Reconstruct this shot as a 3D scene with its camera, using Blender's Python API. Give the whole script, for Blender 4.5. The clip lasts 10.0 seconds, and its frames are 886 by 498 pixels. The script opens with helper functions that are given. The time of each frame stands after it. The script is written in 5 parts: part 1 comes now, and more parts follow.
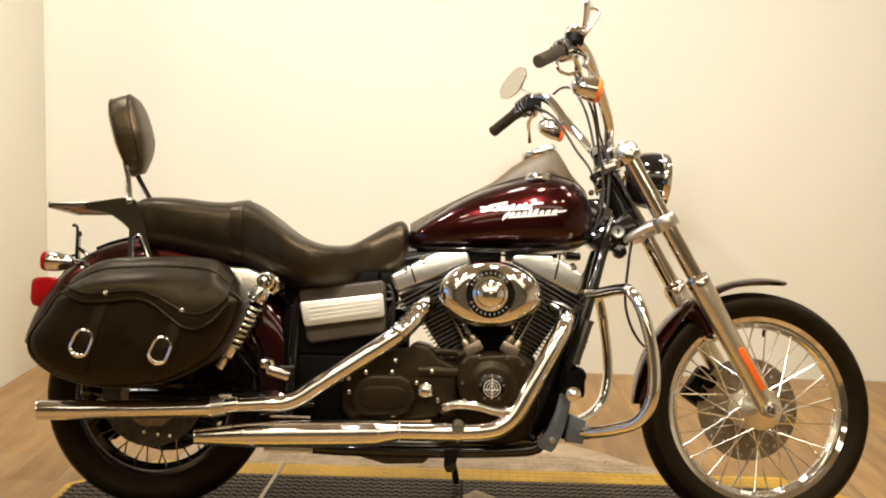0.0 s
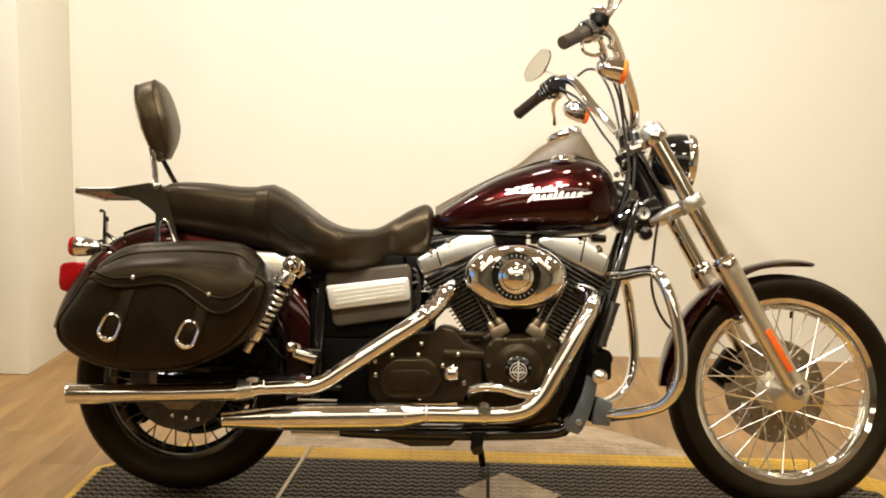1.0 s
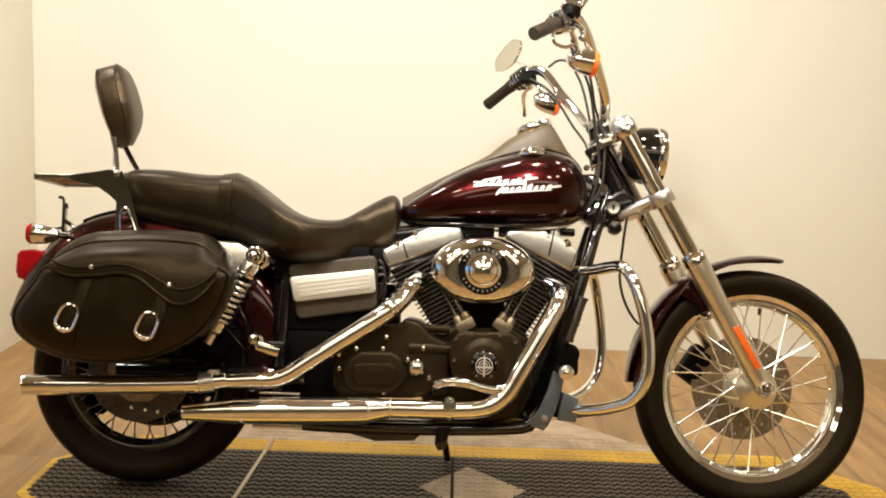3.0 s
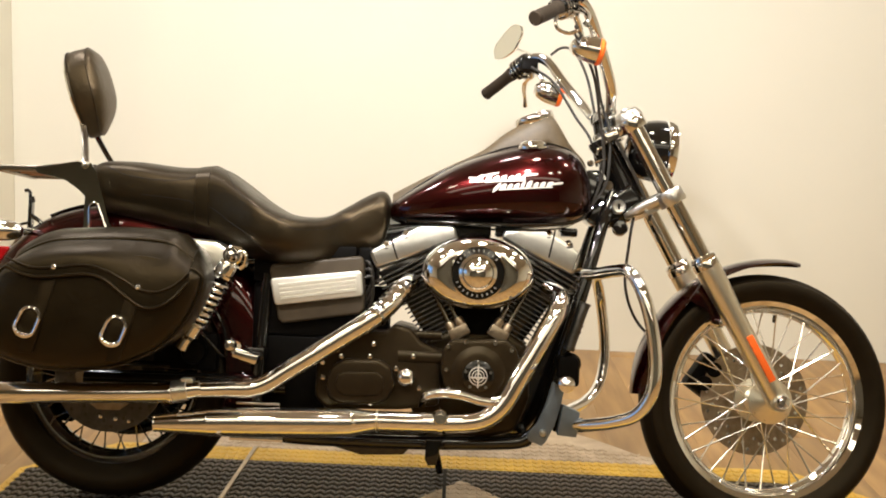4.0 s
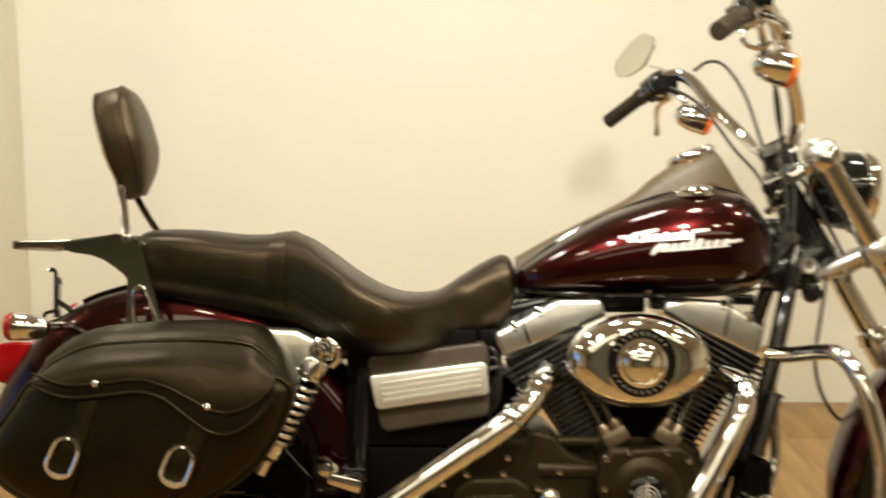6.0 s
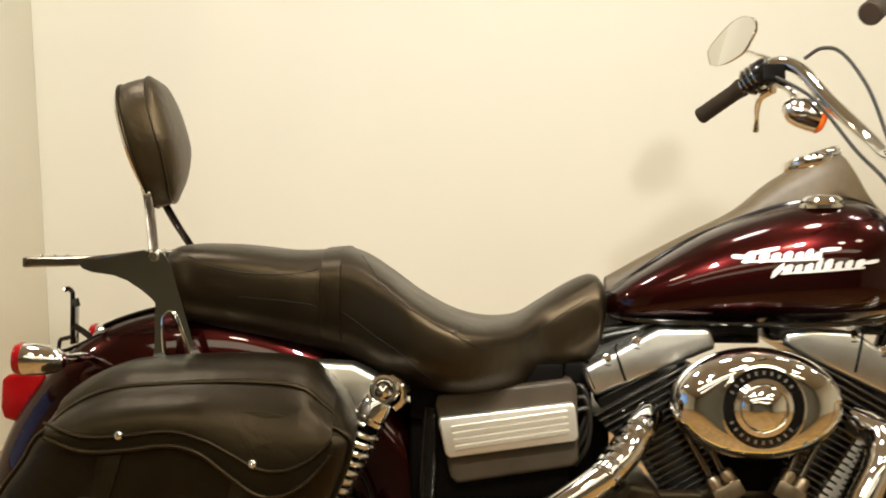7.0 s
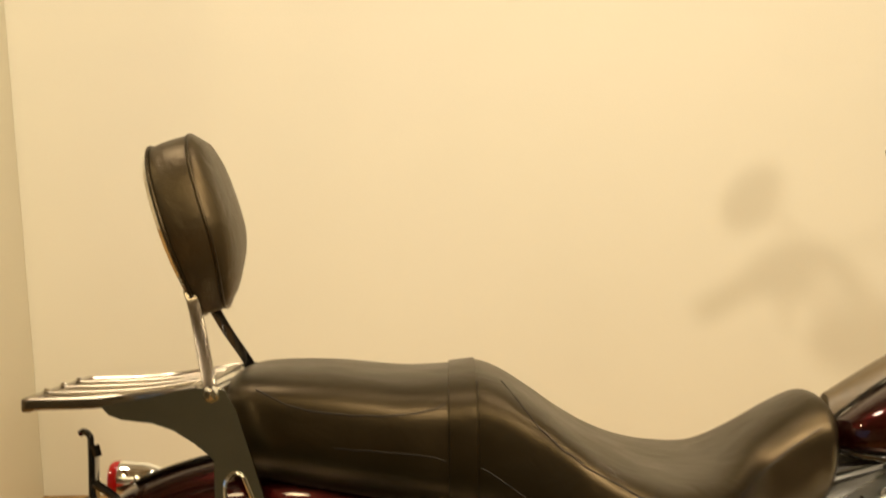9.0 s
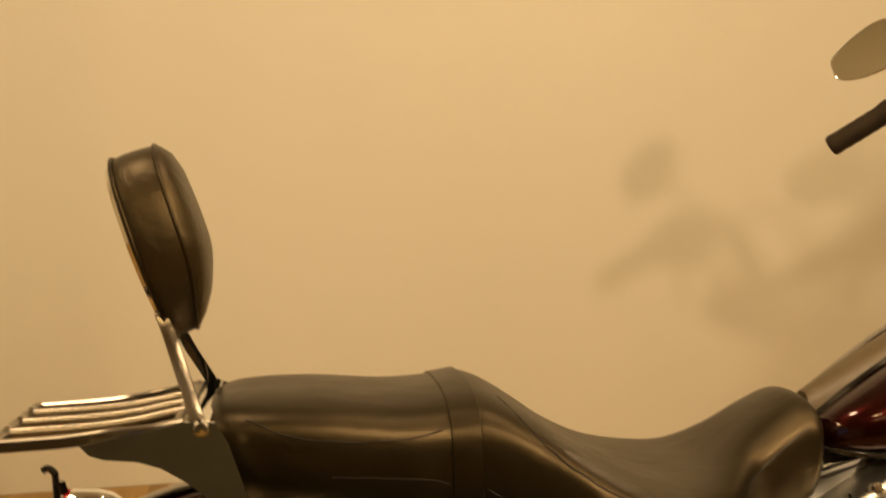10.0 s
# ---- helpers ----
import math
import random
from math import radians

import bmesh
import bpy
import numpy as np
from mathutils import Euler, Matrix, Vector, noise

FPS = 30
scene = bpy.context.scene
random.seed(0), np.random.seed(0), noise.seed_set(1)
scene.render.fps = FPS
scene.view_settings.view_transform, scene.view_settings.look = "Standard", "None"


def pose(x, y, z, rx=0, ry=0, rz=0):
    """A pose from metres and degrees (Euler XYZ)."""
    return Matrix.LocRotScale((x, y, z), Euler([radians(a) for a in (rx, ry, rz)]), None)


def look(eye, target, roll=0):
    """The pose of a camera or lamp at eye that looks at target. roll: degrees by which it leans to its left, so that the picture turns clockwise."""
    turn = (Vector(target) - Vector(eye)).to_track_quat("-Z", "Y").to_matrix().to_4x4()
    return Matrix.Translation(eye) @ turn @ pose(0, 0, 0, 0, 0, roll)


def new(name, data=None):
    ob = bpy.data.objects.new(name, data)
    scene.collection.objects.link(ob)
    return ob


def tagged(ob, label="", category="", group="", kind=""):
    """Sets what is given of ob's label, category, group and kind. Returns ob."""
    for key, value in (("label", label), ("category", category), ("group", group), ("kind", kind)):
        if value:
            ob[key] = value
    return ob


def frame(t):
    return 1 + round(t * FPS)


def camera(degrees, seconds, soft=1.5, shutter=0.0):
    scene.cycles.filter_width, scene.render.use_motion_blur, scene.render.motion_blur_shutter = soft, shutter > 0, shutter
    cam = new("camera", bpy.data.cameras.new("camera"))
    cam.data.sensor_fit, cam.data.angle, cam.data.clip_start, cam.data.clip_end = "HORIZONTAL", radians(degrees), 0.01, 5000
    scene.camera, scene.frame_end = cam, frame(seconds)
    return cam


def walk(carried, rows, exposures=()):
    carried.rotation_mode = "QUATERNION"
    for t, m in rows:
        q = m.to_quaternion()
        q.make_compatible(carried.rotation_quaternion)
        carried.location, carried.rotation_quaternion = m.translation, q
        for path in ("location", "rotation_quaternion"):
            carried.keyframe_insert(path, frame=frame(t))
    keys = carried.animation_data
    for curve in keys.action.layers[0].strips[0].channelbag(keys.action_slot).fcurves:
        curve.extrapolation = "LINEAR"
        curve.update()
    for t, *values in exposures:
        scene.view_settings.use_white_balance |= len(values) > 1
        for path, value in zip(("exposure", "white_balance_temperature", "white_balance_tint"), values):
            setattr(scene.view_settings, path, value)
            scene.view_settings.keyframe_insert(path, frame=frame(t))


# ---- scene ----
cam = camera(41.2, 10.0, soft=1.9, shutter=0.5)
PATH = [
    (0, (0.202, -3.315, 1.191), (0.171, -1.33, 0.946), 1.4),
    (0.5, (0.221, -3.319, 1.188), (0.176, -1.338, 0.917), 1.0),
    (1, (0.198, -3.315, 1.185), (0.127, -1.334, 0.914), 0.9),
    (1.5, (0.218, -3.309, 1.193), (0.141, -1.329, 0.918), 0.7),
    (2, (0.219, -3.31, 1.192), (0.152, -1.33, 0.919), 0.7),
    (2.5, (0.212, -3.3, 1.192), (0.162, -1.32, 0.919), 1.4),
    (2.7, (0.201, -3.294, 1.193), (0.177, -1.313, 0.913), 1.6),
    (4, (0.23, -3.033, 1.197), (0.206, -1.058, 0.883), 2.3),
    (4.5, (0.193, -2.889, 1.199), (0.183, -0.915, 0.879), 2.0),
    (5, (0.043, -2.704, 1.237), (0.132, -0.719, 1.001), 0.6),
    (5.5, (-0.044, -2.54, 1.244), (0.073, -0.566, 0.943), -0.3),
    (6, (-0.066, -2.339, 1.257), (-0.097, -0.365, 0.937), 0.2),
    (6.2, (-0.078, -2.253, 1.262), (-0.158, -0.278, 0.954), 0.5),
    (7.3, (-0.245, -1.892, 1.271), (-0.286, 0.074, 0.907), -0.3),
    (7.5, (-0.294, -1.831, 1.273), (-0.315, 0.141, 0.942), -1.4),
    (8, (-0.377, -1.691, 1.282), (-0.351, 0.273, 0.905), -1.0),
    (8.5, (-0.395, -1.509, 1.296), (-0.41, 0.454, 0.914), 0.0),
    (9, (-0.449, -1.371, 1.319), (-0.462, 0.596, 0.962), -1.0),
    (9.5, (-0.583, -1.3, 1.365), (-0.433, 0.661, 1.003), -3.1),
    (10, (-0.639, -1.285, 1.388), (-0.373, 0.647, 0.943), -0.8),
]
walk(cam, [(t, look(eye, target, roll)) for t, eye, target, roll in PATH],
     exposures=[(0.0, -0.07, 4980, 16.5), (2.5, -0.07, 4980, 16.5), (4.0, -0.05, 4840, 16.5), (5.0, -0.08, 4760, 14.5), (5.5, -0.22, 5080, 12), (6.0, -0.28, 5020, 11), (7.5, -0.26, 4900, 13.5), (8.0, -0.34, 5280, 10), (8.5, -0.37, 5500, 8), (9.0, -0.48, 6070, 13), (9.5, -0.73, 6980, 17), (10.0, -1.06, 7820, 20)])

# ---- light ----
world = bpy.data.worlds.new("room_air")
scene.world = world
world.use_nodes = True
world.node_tree.nodes["Background"].inputs[0].default_value = (1.0, 0.8, 0.5, 1)
world.node_tree.nodes["Background"].inputs[1].default_value = 0.02
WARM = (1.0, 0.81, 0.545)
GOLD = (1.0, 0.765, 0.39)


def lamp(name, place, target, size, power, colour=WARM, long=0.0):
    data = bpy.data.lights.new(name, "AREA")
    data.shape, data.size, data.energy, data.color = "DISK", size, power, colour
    if long:
        data.shape, data.size, data.size_y = "RECTANGLE", long, size
    ob = new(name, data)
    ob.matrix_world = look(place, target)
    return ob


def spot(place, target, power, size=120):
    data = bpy.data.lights.new("pendant_spot", "SPOT")
    data.energy, data.color, data.shadow_soft_size, data.spot_size, data.spot_blend = power, WARM, 0.036, radians(size), 1.0
    new("pendant_spot", data).matrix_world = look(place, target)


spot((0.315, -0.74, 1.687), (0.35, 1.6, 1.0), 92)
spot((-0.265, -0.82, 1.747), (-0.1, 1.6, 1.0), 92)
for lx, power in ((-1.4, 27), (-0.1, 14), (1.3, 12), (2.7, 12)):
    lamp("ceiling_lamp", (lx, 0.35, 2.74), (lx, 1.5, 0.4), 0.30, power)
# Unseen ceiling lights; the one at -3.2 is added to brighten the west wall.
for lx, ly, power in ((-3.2, -0.25, 30), (0.45, -0.25, 20), (1.9, -0.25, 22), (1.3, -2.1, 12), (-0.9, -2.1, 12)):
    lamp("down_lamp", (lx, ly, 2.74), (lx, ly + 0.02, 0.0), 0.24, power, GOLD)
for lx in (-1.5, 0.2, 1.9):
    lamp("down_lamp", (lx, -1.75, 2.74), (lx, -1.73, 0.0), 0.30, 9, GOLD)
# Unseen long area lights, added for broad bright bands on the chrome.
for ly, power in ((-3.3, 44), (-5.0, 30)):
    lamp("added_strip_light", (0.2, ly, 2.76), (0.2, ly + 0.02, 0.0), 0.55, power, GOLD, 5.0)

# ---- materials ----


def material(name, colour, rough=0.5, metal=0.0, vary=0.12, scale=30.0, bump=0.0, fine=200.0, coat=0.0, stretch=(1, 1, 1), spec=0.5, second=None, rvary=0.1, tint=None, creases=0.0):
    """A surface with variation at two scales."""
    m = bpy.data.materials.new(name)
    m.use_nodes = True
    nt = m.node_tree
    b = nt.nodes["Principled BSDF"]
    tc = nt.nodes.new("ShaderNodeTexCoord")
    mp = nt.nodes.new("ShaderNodeMapping")
    mp.inputs["Scale"].default_value = stretch
    nt.links.new(tc.outputs["Object"], mp.inputs["Vector"])
    n1 = nt.nodes.new("ShaderNodeTexNoise")
    n1.inputs["Scale"].default_value, n1.inputs["Detail"].default_value = scale, 6
    n2 = nt.nodes.new("ShaderNodeTexNoise")
    n2.inputs["Scale"].default_value, n2.inputs["Detail"].default_value = fine, 3
    for n in (n1, n2):
        nt.links.new(mp.outputs[0], n.inputs["Vector"])
    ramp = nt.nodes.new("ShaderNodeValToRGB")
    lo = [max(0.0, c * (1 - vary)) for c in colour]
    hi = [min(1.0, c * (1 + vary)) for c in colour] if second is None else list(second)
    ramp.color_ramp.elements[0].position, ramp.color_ramp.elements[1].position = 0.3, 0.7
    ramp.color_ramp.elements[0].color, ramp.color_ramp.elements[1].color = (*lo, 1), (*hi, 1)
    nt.links.new(n1.outputs["Fac"], ramp.inputs["Fac"])
    nt.links.new(ramp.outputs[0], b.inputs["Base Color"])
    mr = nt.nodes.new("ShaderNodeMapRange")
    mr.inputs["To Min"].default_value, mr.inputs["To Max"].default_value = max(0.02, rough * (1 - rvary)), min(1, rough * (1 + rvary))
    nt.links.new(n1.outputs["Fac"], mr.inputs["Value"])
    nt.links.new(mr.outputs[0], b.inputs["Roughness"])
    b.inputs["Metallic"].default_value = metal
    b.inputs["Specular IOR Level"].default_value = spec
    if tint:
        b.inputs["Specular Tint"].default_value = (*tint, 1)
    b.inputs["Coat Weight"].default_value, b.inputs["Coat Roughness"].default_value = coat, 0.04
    if bump:
        bp = nt.nodes.new("ShaderNodeBump")
        bp.inputs["Strength"].default_value, bp.inputs["Distance"].default_value = bump, 0.002
        nt.links.new(n2.outputs["Fac"], bp.inputs["Height"])
        nt.links.new(bp.outputs[0], b.inputs["Normal"])
        if creases:
            n3 = nt.nodes.new("ShaderNodeTexNoise")
            n3.inputs["Scale"].default_value, n3.inputs["Detail"].default_value, n3.inputs["Distortion"].default_value = 16, 4, 0.8
            nt.links.new(mp.outputs[0], n3.inputs["Vector"])
            soft_bump = nt.nodes.new("ShaderNodeBump")
            soft_bump.inputs["Strength"].default_value, soft_bump.inputs["Distance"].default_value = creases, 0.008
            nt.links.new(n3.outputs["Fac"], soft_bump.inputs["Height"])
            nt.links.new(soft_bump.outputs[0], bp.inputs["Normal"])
    return m


CHROME = material("chrome", (0.93, 0.93, 0.92), 0.045, 1.0, 0.02, 12, rvary=0.3)
SATIN = material("satin_aluminium", (0.78, 0.77, 0.72), 0.30, 1.0, 0.05, 40, 0.05, 300)
POLISHED = material("polished_aluminium", (0.95, 0.91, 0.78), 0.29, 1.0, 0.02, 30, rvary=0.05)
BRUSHED = material("brushed_aluminium", (0.92, 0.90, 0.82), 0.44, 1.0, 0.05, 60, 0.03, 90, stretch=(1, 1, 22))
SPRING = material("bright_spring_steel", (0.85, 0.84, 0.80), 0.20, 1.0, 0.04, 30)
# Chrome dimmed in colour where it mirrors dark surroundings, as on the rear rim.
DIMMED_CHROME = material("dimmed_chrome", (0.60, 0.61, 0.60), 0.10, 1.0, 0.06, 20)
PLATE_CHROME = material("plate_chrome", (0.58, 0.61, 0.60), 0.07, 1.0, 0.10, 9, rvary=0.4)
# Plain chrome, darkened and tanned in colour to imitate what it reflects.
RACK_CHROME = material("reflection_toned_chrome", (0.30, 0.265, 0.21), 0.24, 1.0, 0.06, 20)
# Chrome darkened in colour to stand for shade on the rear spokes.
SHADED_CHROME = material("shaded_chrome", (0.22, 0.21, 0.19), 0.14, 1.0, 0.06, 20)
HOSE = material("ribbed_hose", (0.045, 0.038, 0.028), 0.40, 0.2, 0.2, 30, 0.1, 300)
# Dark steel of the sleeve; on the rear disc its darkness imitates shade.
SHADED_DARK_STEEL = material("shaded_dark_steel", (0.105, 0.100, 0.090), 0.40, 1.0, 0.2, 50, 0.1, 200)
DISC_STEEL = material("disc_steel", (0.40, 0.33, 0.23), 0.36, 1.0, 0.2, 50, 0.1, 200)
GREY_PLATE = material("grey_plate", (0.17, 0.20, 0.24), 0.33, 0.6, 0.12, 30, 0.05, 200)
PAINT = material("maroon_paint", (0.018, 0.0006, 0.0005), 0.27, 0.88, 0.08, 900, coat=0.85, spec=0.2, second=(0.032, 0.0011, 0.0009))
GLOSS_BLACK = material("gloss_black", (0.0045, 0.0040, 0.0035), 0.10, 0.0, 0.1, 20, coat=0.6)
MATT_BLACK = material("matt_black", (0.0024, 0.0018, 0.0012), 0.52, 0.0, 0.2, 40, 0.15, 500, spec=0.07)
CASE = material("charcoal_powder_coat", (0.017, 0.0115, 0.0058), 0.36, 0.0, 0.18, 30, 0.10, 900, spec=0.26, tint=(1.0, 0.82, 0.46))
CONSOLE = material("wrinkle_black", (0.080, 0.057, 0.026), 0.46, 0.0, 0.12, 60, 0.2, 900)
LEATHER = material("black_leather", (0.0052, 0.0041, 0.0020), 0.38, 0.0, 0.22, 14, 0.14, 650, spec=0.62, rvary=0.3, creases=0.22, tint=(1.0, 0.76, 0.43))
BAG_LEATHER = material("bag_leather", (0.0075, 0.0059, 0.0028), 0.38, 0.0, 0.25, 14, 0.14, 600, spec=0.36, rvary=0.3, creases=0.30, tint=(1.0, 0.76, 0.43))
PAD_LEATHER = material("pad_leather", (0.0155, 0.0120, 0.0058), 0.40, 0.0, 0.22, 14, 0.2, 600, spec=0.8, rvary=0.3, creases=0.45, tint=(1.0, 0.76, 0.43))
STITCH = material("stitch", (0.0065, 0.0042, 0.0024), 0.5, 0.0, 0.2, 200, spec=0.4)
RUBBER = material("tyre_rubber", (0.0065, 0.0044, 0.0026), 0.60, 0.0, 0.25, 25, 0.2, 300, spec=0.22, tint=(1.0, 0.82, 0.48))
FIN = material("black_fin", (0.010, 0.009, 0.008), 0.32, 0.0, 0.12, 40)
FIN_EDGE = material("machined_fin_edge", (0.48, 0.46, 0.42), 0.25, 1.0, 0.12, 40)
GRIP = material("grip_rubber", (0.014, 0.0105, 0.0070), 0.55, 0.0, 0.2, 30, 0.2, 300, spec=0.35, tint=(1.0, 0.78, 0.52))
AMBER = material("amber_plastic", (0.92, 0.165, 0.002), 0.34, 0.0, 0.04, 60, coat=0.0, spec=0.2)
RED = material("red_plastic", (0.38, 0.004, 0.003), 0.14, 0.0, 0.15, 30, coat=0.6, spec=0.3)
WHITE = material("silver_white_badge", (0.80, 0.76, 0.70), 0.25, 0.3, 0.05, 80)
CABLE = material("cable_sheath", (0.020, 0.017, 0.012), 0.45, 0.0, 0.15, 50)
MIRROR = material("mirror_glass", (0.85, 0.85, 0.82), 0.02, 1.0, 0.01, 5, rvary=0.0)
WALL = material("cream_wall_paint", (0.79, 0.765, 0.645), 0.75, 0.0, 0.02, 1.3, 0.12, 160)
BACK_WALL = material("dull_wall_paint", (0.17, 0.165, 0.135), 0.8, 0.0, 0.06, 2, 0.1, 120)
CEILING = material("ceiling_paint", (0.50, 0.485, 0.42), 0.8, 0.0, 0.03, 2, 0.1, 120)
PLANK = material("wood_plank", (0.30, 0.168, 0.050), 0.42, 0.0, 0.1, 2.2, 0.12, 60, stretch=(9, 0.9, 1), second=(0.46, 0.285, 0.095))
TREAD = material("scuffed_tread", (0.108, 0.083, 0.057), 0.42, 0.1, 0.35, 6, 0.2, 300, spec=0.4)
BLACKMAT = material("black_tread_plate", (0.012, 0.009, 0.006), 0.75, 0.0, 0.25, 9, 0.2, 300, spec=0.12)
YELLOW = material("yellow_safety_paint", (0.70, 0.44, 0.02), 0.40, 0.0, 0.15, 7, 0.15, 200, second=(0.80, 0.50, 0.012))
WORN = material("worn_bare_plate", (0.50, 0.37, 0.22), 0.45, 0.1, 0.2, 14, 0.15, 200, second=(0.66, 0.53, 0.36))

GLASS = material("window_glass", (0.95, 0.97, 0.97), 0.02, 0.0, 0.01, 4, rvary=0.0)
GLASS.node_tree.nodes["Principled BSDF"].inputs["Transmission Weight"].default_value = 1.0
DAYLIGHT = material("daylight", (0.5, 0.6, 0.7), 0.9, 0.0, 0.05, 0.4)
DAYLIGHT.node_tree.nodes["Principled BSDF"].inputs["Emission Color"].default_value = (0.42, 0.68, 1.0, 1)
DAYLIGHT.node_tree.nodes["Principled BSDF"].inputs["Emission Strength"].default_value = 0.45

# per-plank shade
nt = PLANK.node_tree
info = nt.nodes.new("ShaderNodeObjectInfo")
hsv = nt.nodes.new("ShaderNodeHueSaturation")
mrp = nt.nodes.new("ShaderNodeMapRange")
mrp.inputs["To Min"].default_value, mrp.inputs["To Max"].default_value = 0.85, 1.15
nt.links.new(info.outputs["Random"], mrp.inputs["Value"])
nt.links.new(mrp.outputs[0], hsv.inputs["Value"])
src = nt.nodes["Principled BSDF"].inputs["Base Color"].links[0].from_socket
nt.links.new(src, hsv.inputs["Color"])
nt.links.new(hsv.outputs[0], nt.nodes["Principled BSDF"].inputs["Base Color"])

# ---- mesh helpers ----


def part(name, bm, mat, parent=None, label="", place=None):
    """Links a bmesh as one mesh object, under a thing or a part."""
    me = bpy.data.meshes.new(name)
    bmesh.ops.recalc_face_normals(bm, faces=bm.faces)
    bm.to_mesh(me)
    bm.free()
    me.materials.append(mat)
    me.polygons.foreach_set("use_smooth", [True] * len(me.polygons))
    me.set_sharp_from_angle(angle=radians(38))
    ob = new(name, me)
    if parent:
        ob.parent = parent
    if place is not None:
        ob.matrix_basis = place
    if label:
        ob["label"] = label
    return ob


def joined(*bms):
    out = bmesh.new()
    for b in bms:
        me = bpy.data.meshes.new("join")
        b.to_mesh(me)
        b.free()
        out.from_mesh(me)
        bpy.data.meshes.remove(me)
    return out


def moved(bm, m):
    bm.transform(m)
    return bm


def spline(points, n=6, closed=False):
    """Catmull-Rom through points, n steps between each two."""
    pts = [Vector(p) for p in points]
    k = len(pts)
    out = []
    for i in range(k if closed else k - 1):
        if closed:
            p0, p1, p2, p3 = (pts[(i + j) % k] for j in (-1, 0, 1, 2))
        else:
            p1, p2 = pts[i], pts[i + 1]
            p0 = pts[i - 1] if i else p1 * 2 - p2
            p3 = pts[i + 2] if i + 2 < k else p2 * 2 - p1
        for j in range(n):
            t = j / n
            out.append(0.5 * (2 * p1 + (p2 - p0) * t + (2 * p0 - 5 * p1 + 4 * p2 - p3) * t * t + (3 * p1 - p0 - 3 * p2 + p3) * t ** 3))
    if not closed:
        out.append(pts[-1])
    return out


def skin(rings, caps=True, wrap=False):
    """Joins rings of equal count into a surface."""
    bm = bmesh.new()
    vs = [[bm.verts.new(p) for p in r] for r in rings]
    n = len(rings[0])
    for i in range(len(vs) if wrap else len(vs) - 1):
        a, b = vs[i], vs[(i + 1) % len(vs)]
        for j in range(n):
            bm.faces.new((a[j], a[(j + 1) % n], b[(j + 1) % n], b[j]))
    if caps and not wrap:
        bm.faces.new(vs[0])
        bm.faces.new(vs[-1])
    return bm


def tube(points, radius, seg=12, n=6, closed=False, radii=None):
    """A round bar along a smooth line; radii are given per point, or one for all."""
    line = spline(points, n, closed)
    if radii:
        rr = [v.x for v in spline([(r, 0, 0) for r in radii], n, closed)]
    else:
        rr = [radius] * len(line)
    rings, up = [], None
    m = len(line)
    for i, p in enumerate(line):
        if closed:
            d = line[(i + 1) % m] - line[i - 1]
        else:
            d = line[min(i + 1, m - 1)] - line[max(i - 1, 0)]
        d.normalize()
        if up is None:
            up = d.orthogonal().normalized()
        up = (up - d * up.dot(d)).normalized()
        side = d.cross(up)
        rings.append([p + (up * math.cos(2 * math.pi * j / seg) + side * math.sin(2 * math.pi * j / seg)) * rr[i] for j in range(seg)])
    return skin(rings, wrap=closed)


def lathe(profile, m=None, seg=32):
    """Turns (radius, height) pairs about Z."""
    rings = [[(max(r, 1e-5) * math.cos(2 * math.pi * j / seg), max(r, 1e-5) * math.sin(2 * math.pi * j / seg), h) for j in range(seg)] for r, h in profile]
    bm = skin(rings, caps=False)
    bmesh.ops.remove_doubles(bm, verts=bm.verts, dist=1e-4)
    if m is not None:
        bm.transform(m)
    return bm


def aim(place, axis):
    """A matrix at place whose Z looks along axis."""
    return Matrix.Translation(place) @ Vector(axis).to_track_quat("Z", "Y").to_matrix().to_4x4()


def edge_bevel(bm, width, seg=2):
    if width:
        bmesh.ops.bevel(bm, geom=list(bm.edges), offset=width, segments=seg, profile=0.6, affect="EDGES", clamp_overlap=True)
    return bm


def prism(outline, y0, y1, bev=0.004, seg=2):
    """An outline in x and z, drawn out along y."""
    bm = bmesh.new()
    f = bm.faces.new([bm.verts.new((x, y0, z)) for x, z in outline])
    r = bmesh.ops.extrude_face_region(bm, geom=[f])
    for v in r["geom"]:
        if isinstance(v, bmesh.types.BMVert):
            v.co.y = y1
    bmesh.ops.recalc_face_normals(bm, faces=bm.faces)
    return edge_bevel(bm, bev, seg)


def block(x0, x1, y0, y1, z0, z1, bev=0.004):
    bm = bmesh.new()
    bmesh.ops.create_cube(bm, size=1.0, matrix=Matrix.Translation(((x0 + x1) / 2, (y0 + y1) / 2, (z0 + z1) / 2)) @ Matrix.Diagonal((x1 - x0, y1 - y0, z1 - z0, 1)))
    return edge_bevel(bm, bev)


def thing(name, label, category, place=None, group=""):
    ob = new(name)
    ob.empty_display_size = 0.1
    if place is not None:
        ob.matrix_world = place
    return tagged(ob, label, category, group)


# ---- room ----
ROOM_Z = 2.8
floor = tagged(part("floor", block(-4.5, 4.5, -6.5, 2.2, -0.2, -0.014, 0), PLANK), "warm oak-look plank floor", "floor", kind="structure")
tagged(part("wall_north", prism([(-1.8, -0.012), (4.5, -0.012), (4.5, ROOM_Z), (-1.8, ROOM_Z)], 1.95, 2.1, 0), WALL), "plain cream painted wall", "wall", kind="structure")
tagged(part("wall_return", block(-1.82, -1.67, 1.36, 1.948, -0.012, ROOM_Z, 0.004), WALL), "short cream wall return", "wall", kind="structure")
tagged(part("wall_west_front", block(-4.5, -1.822, 1.362, 1.5, -0.012, ROOM_Z, 0), WALL), "cream wall beside the return", "wall", kind="structure")
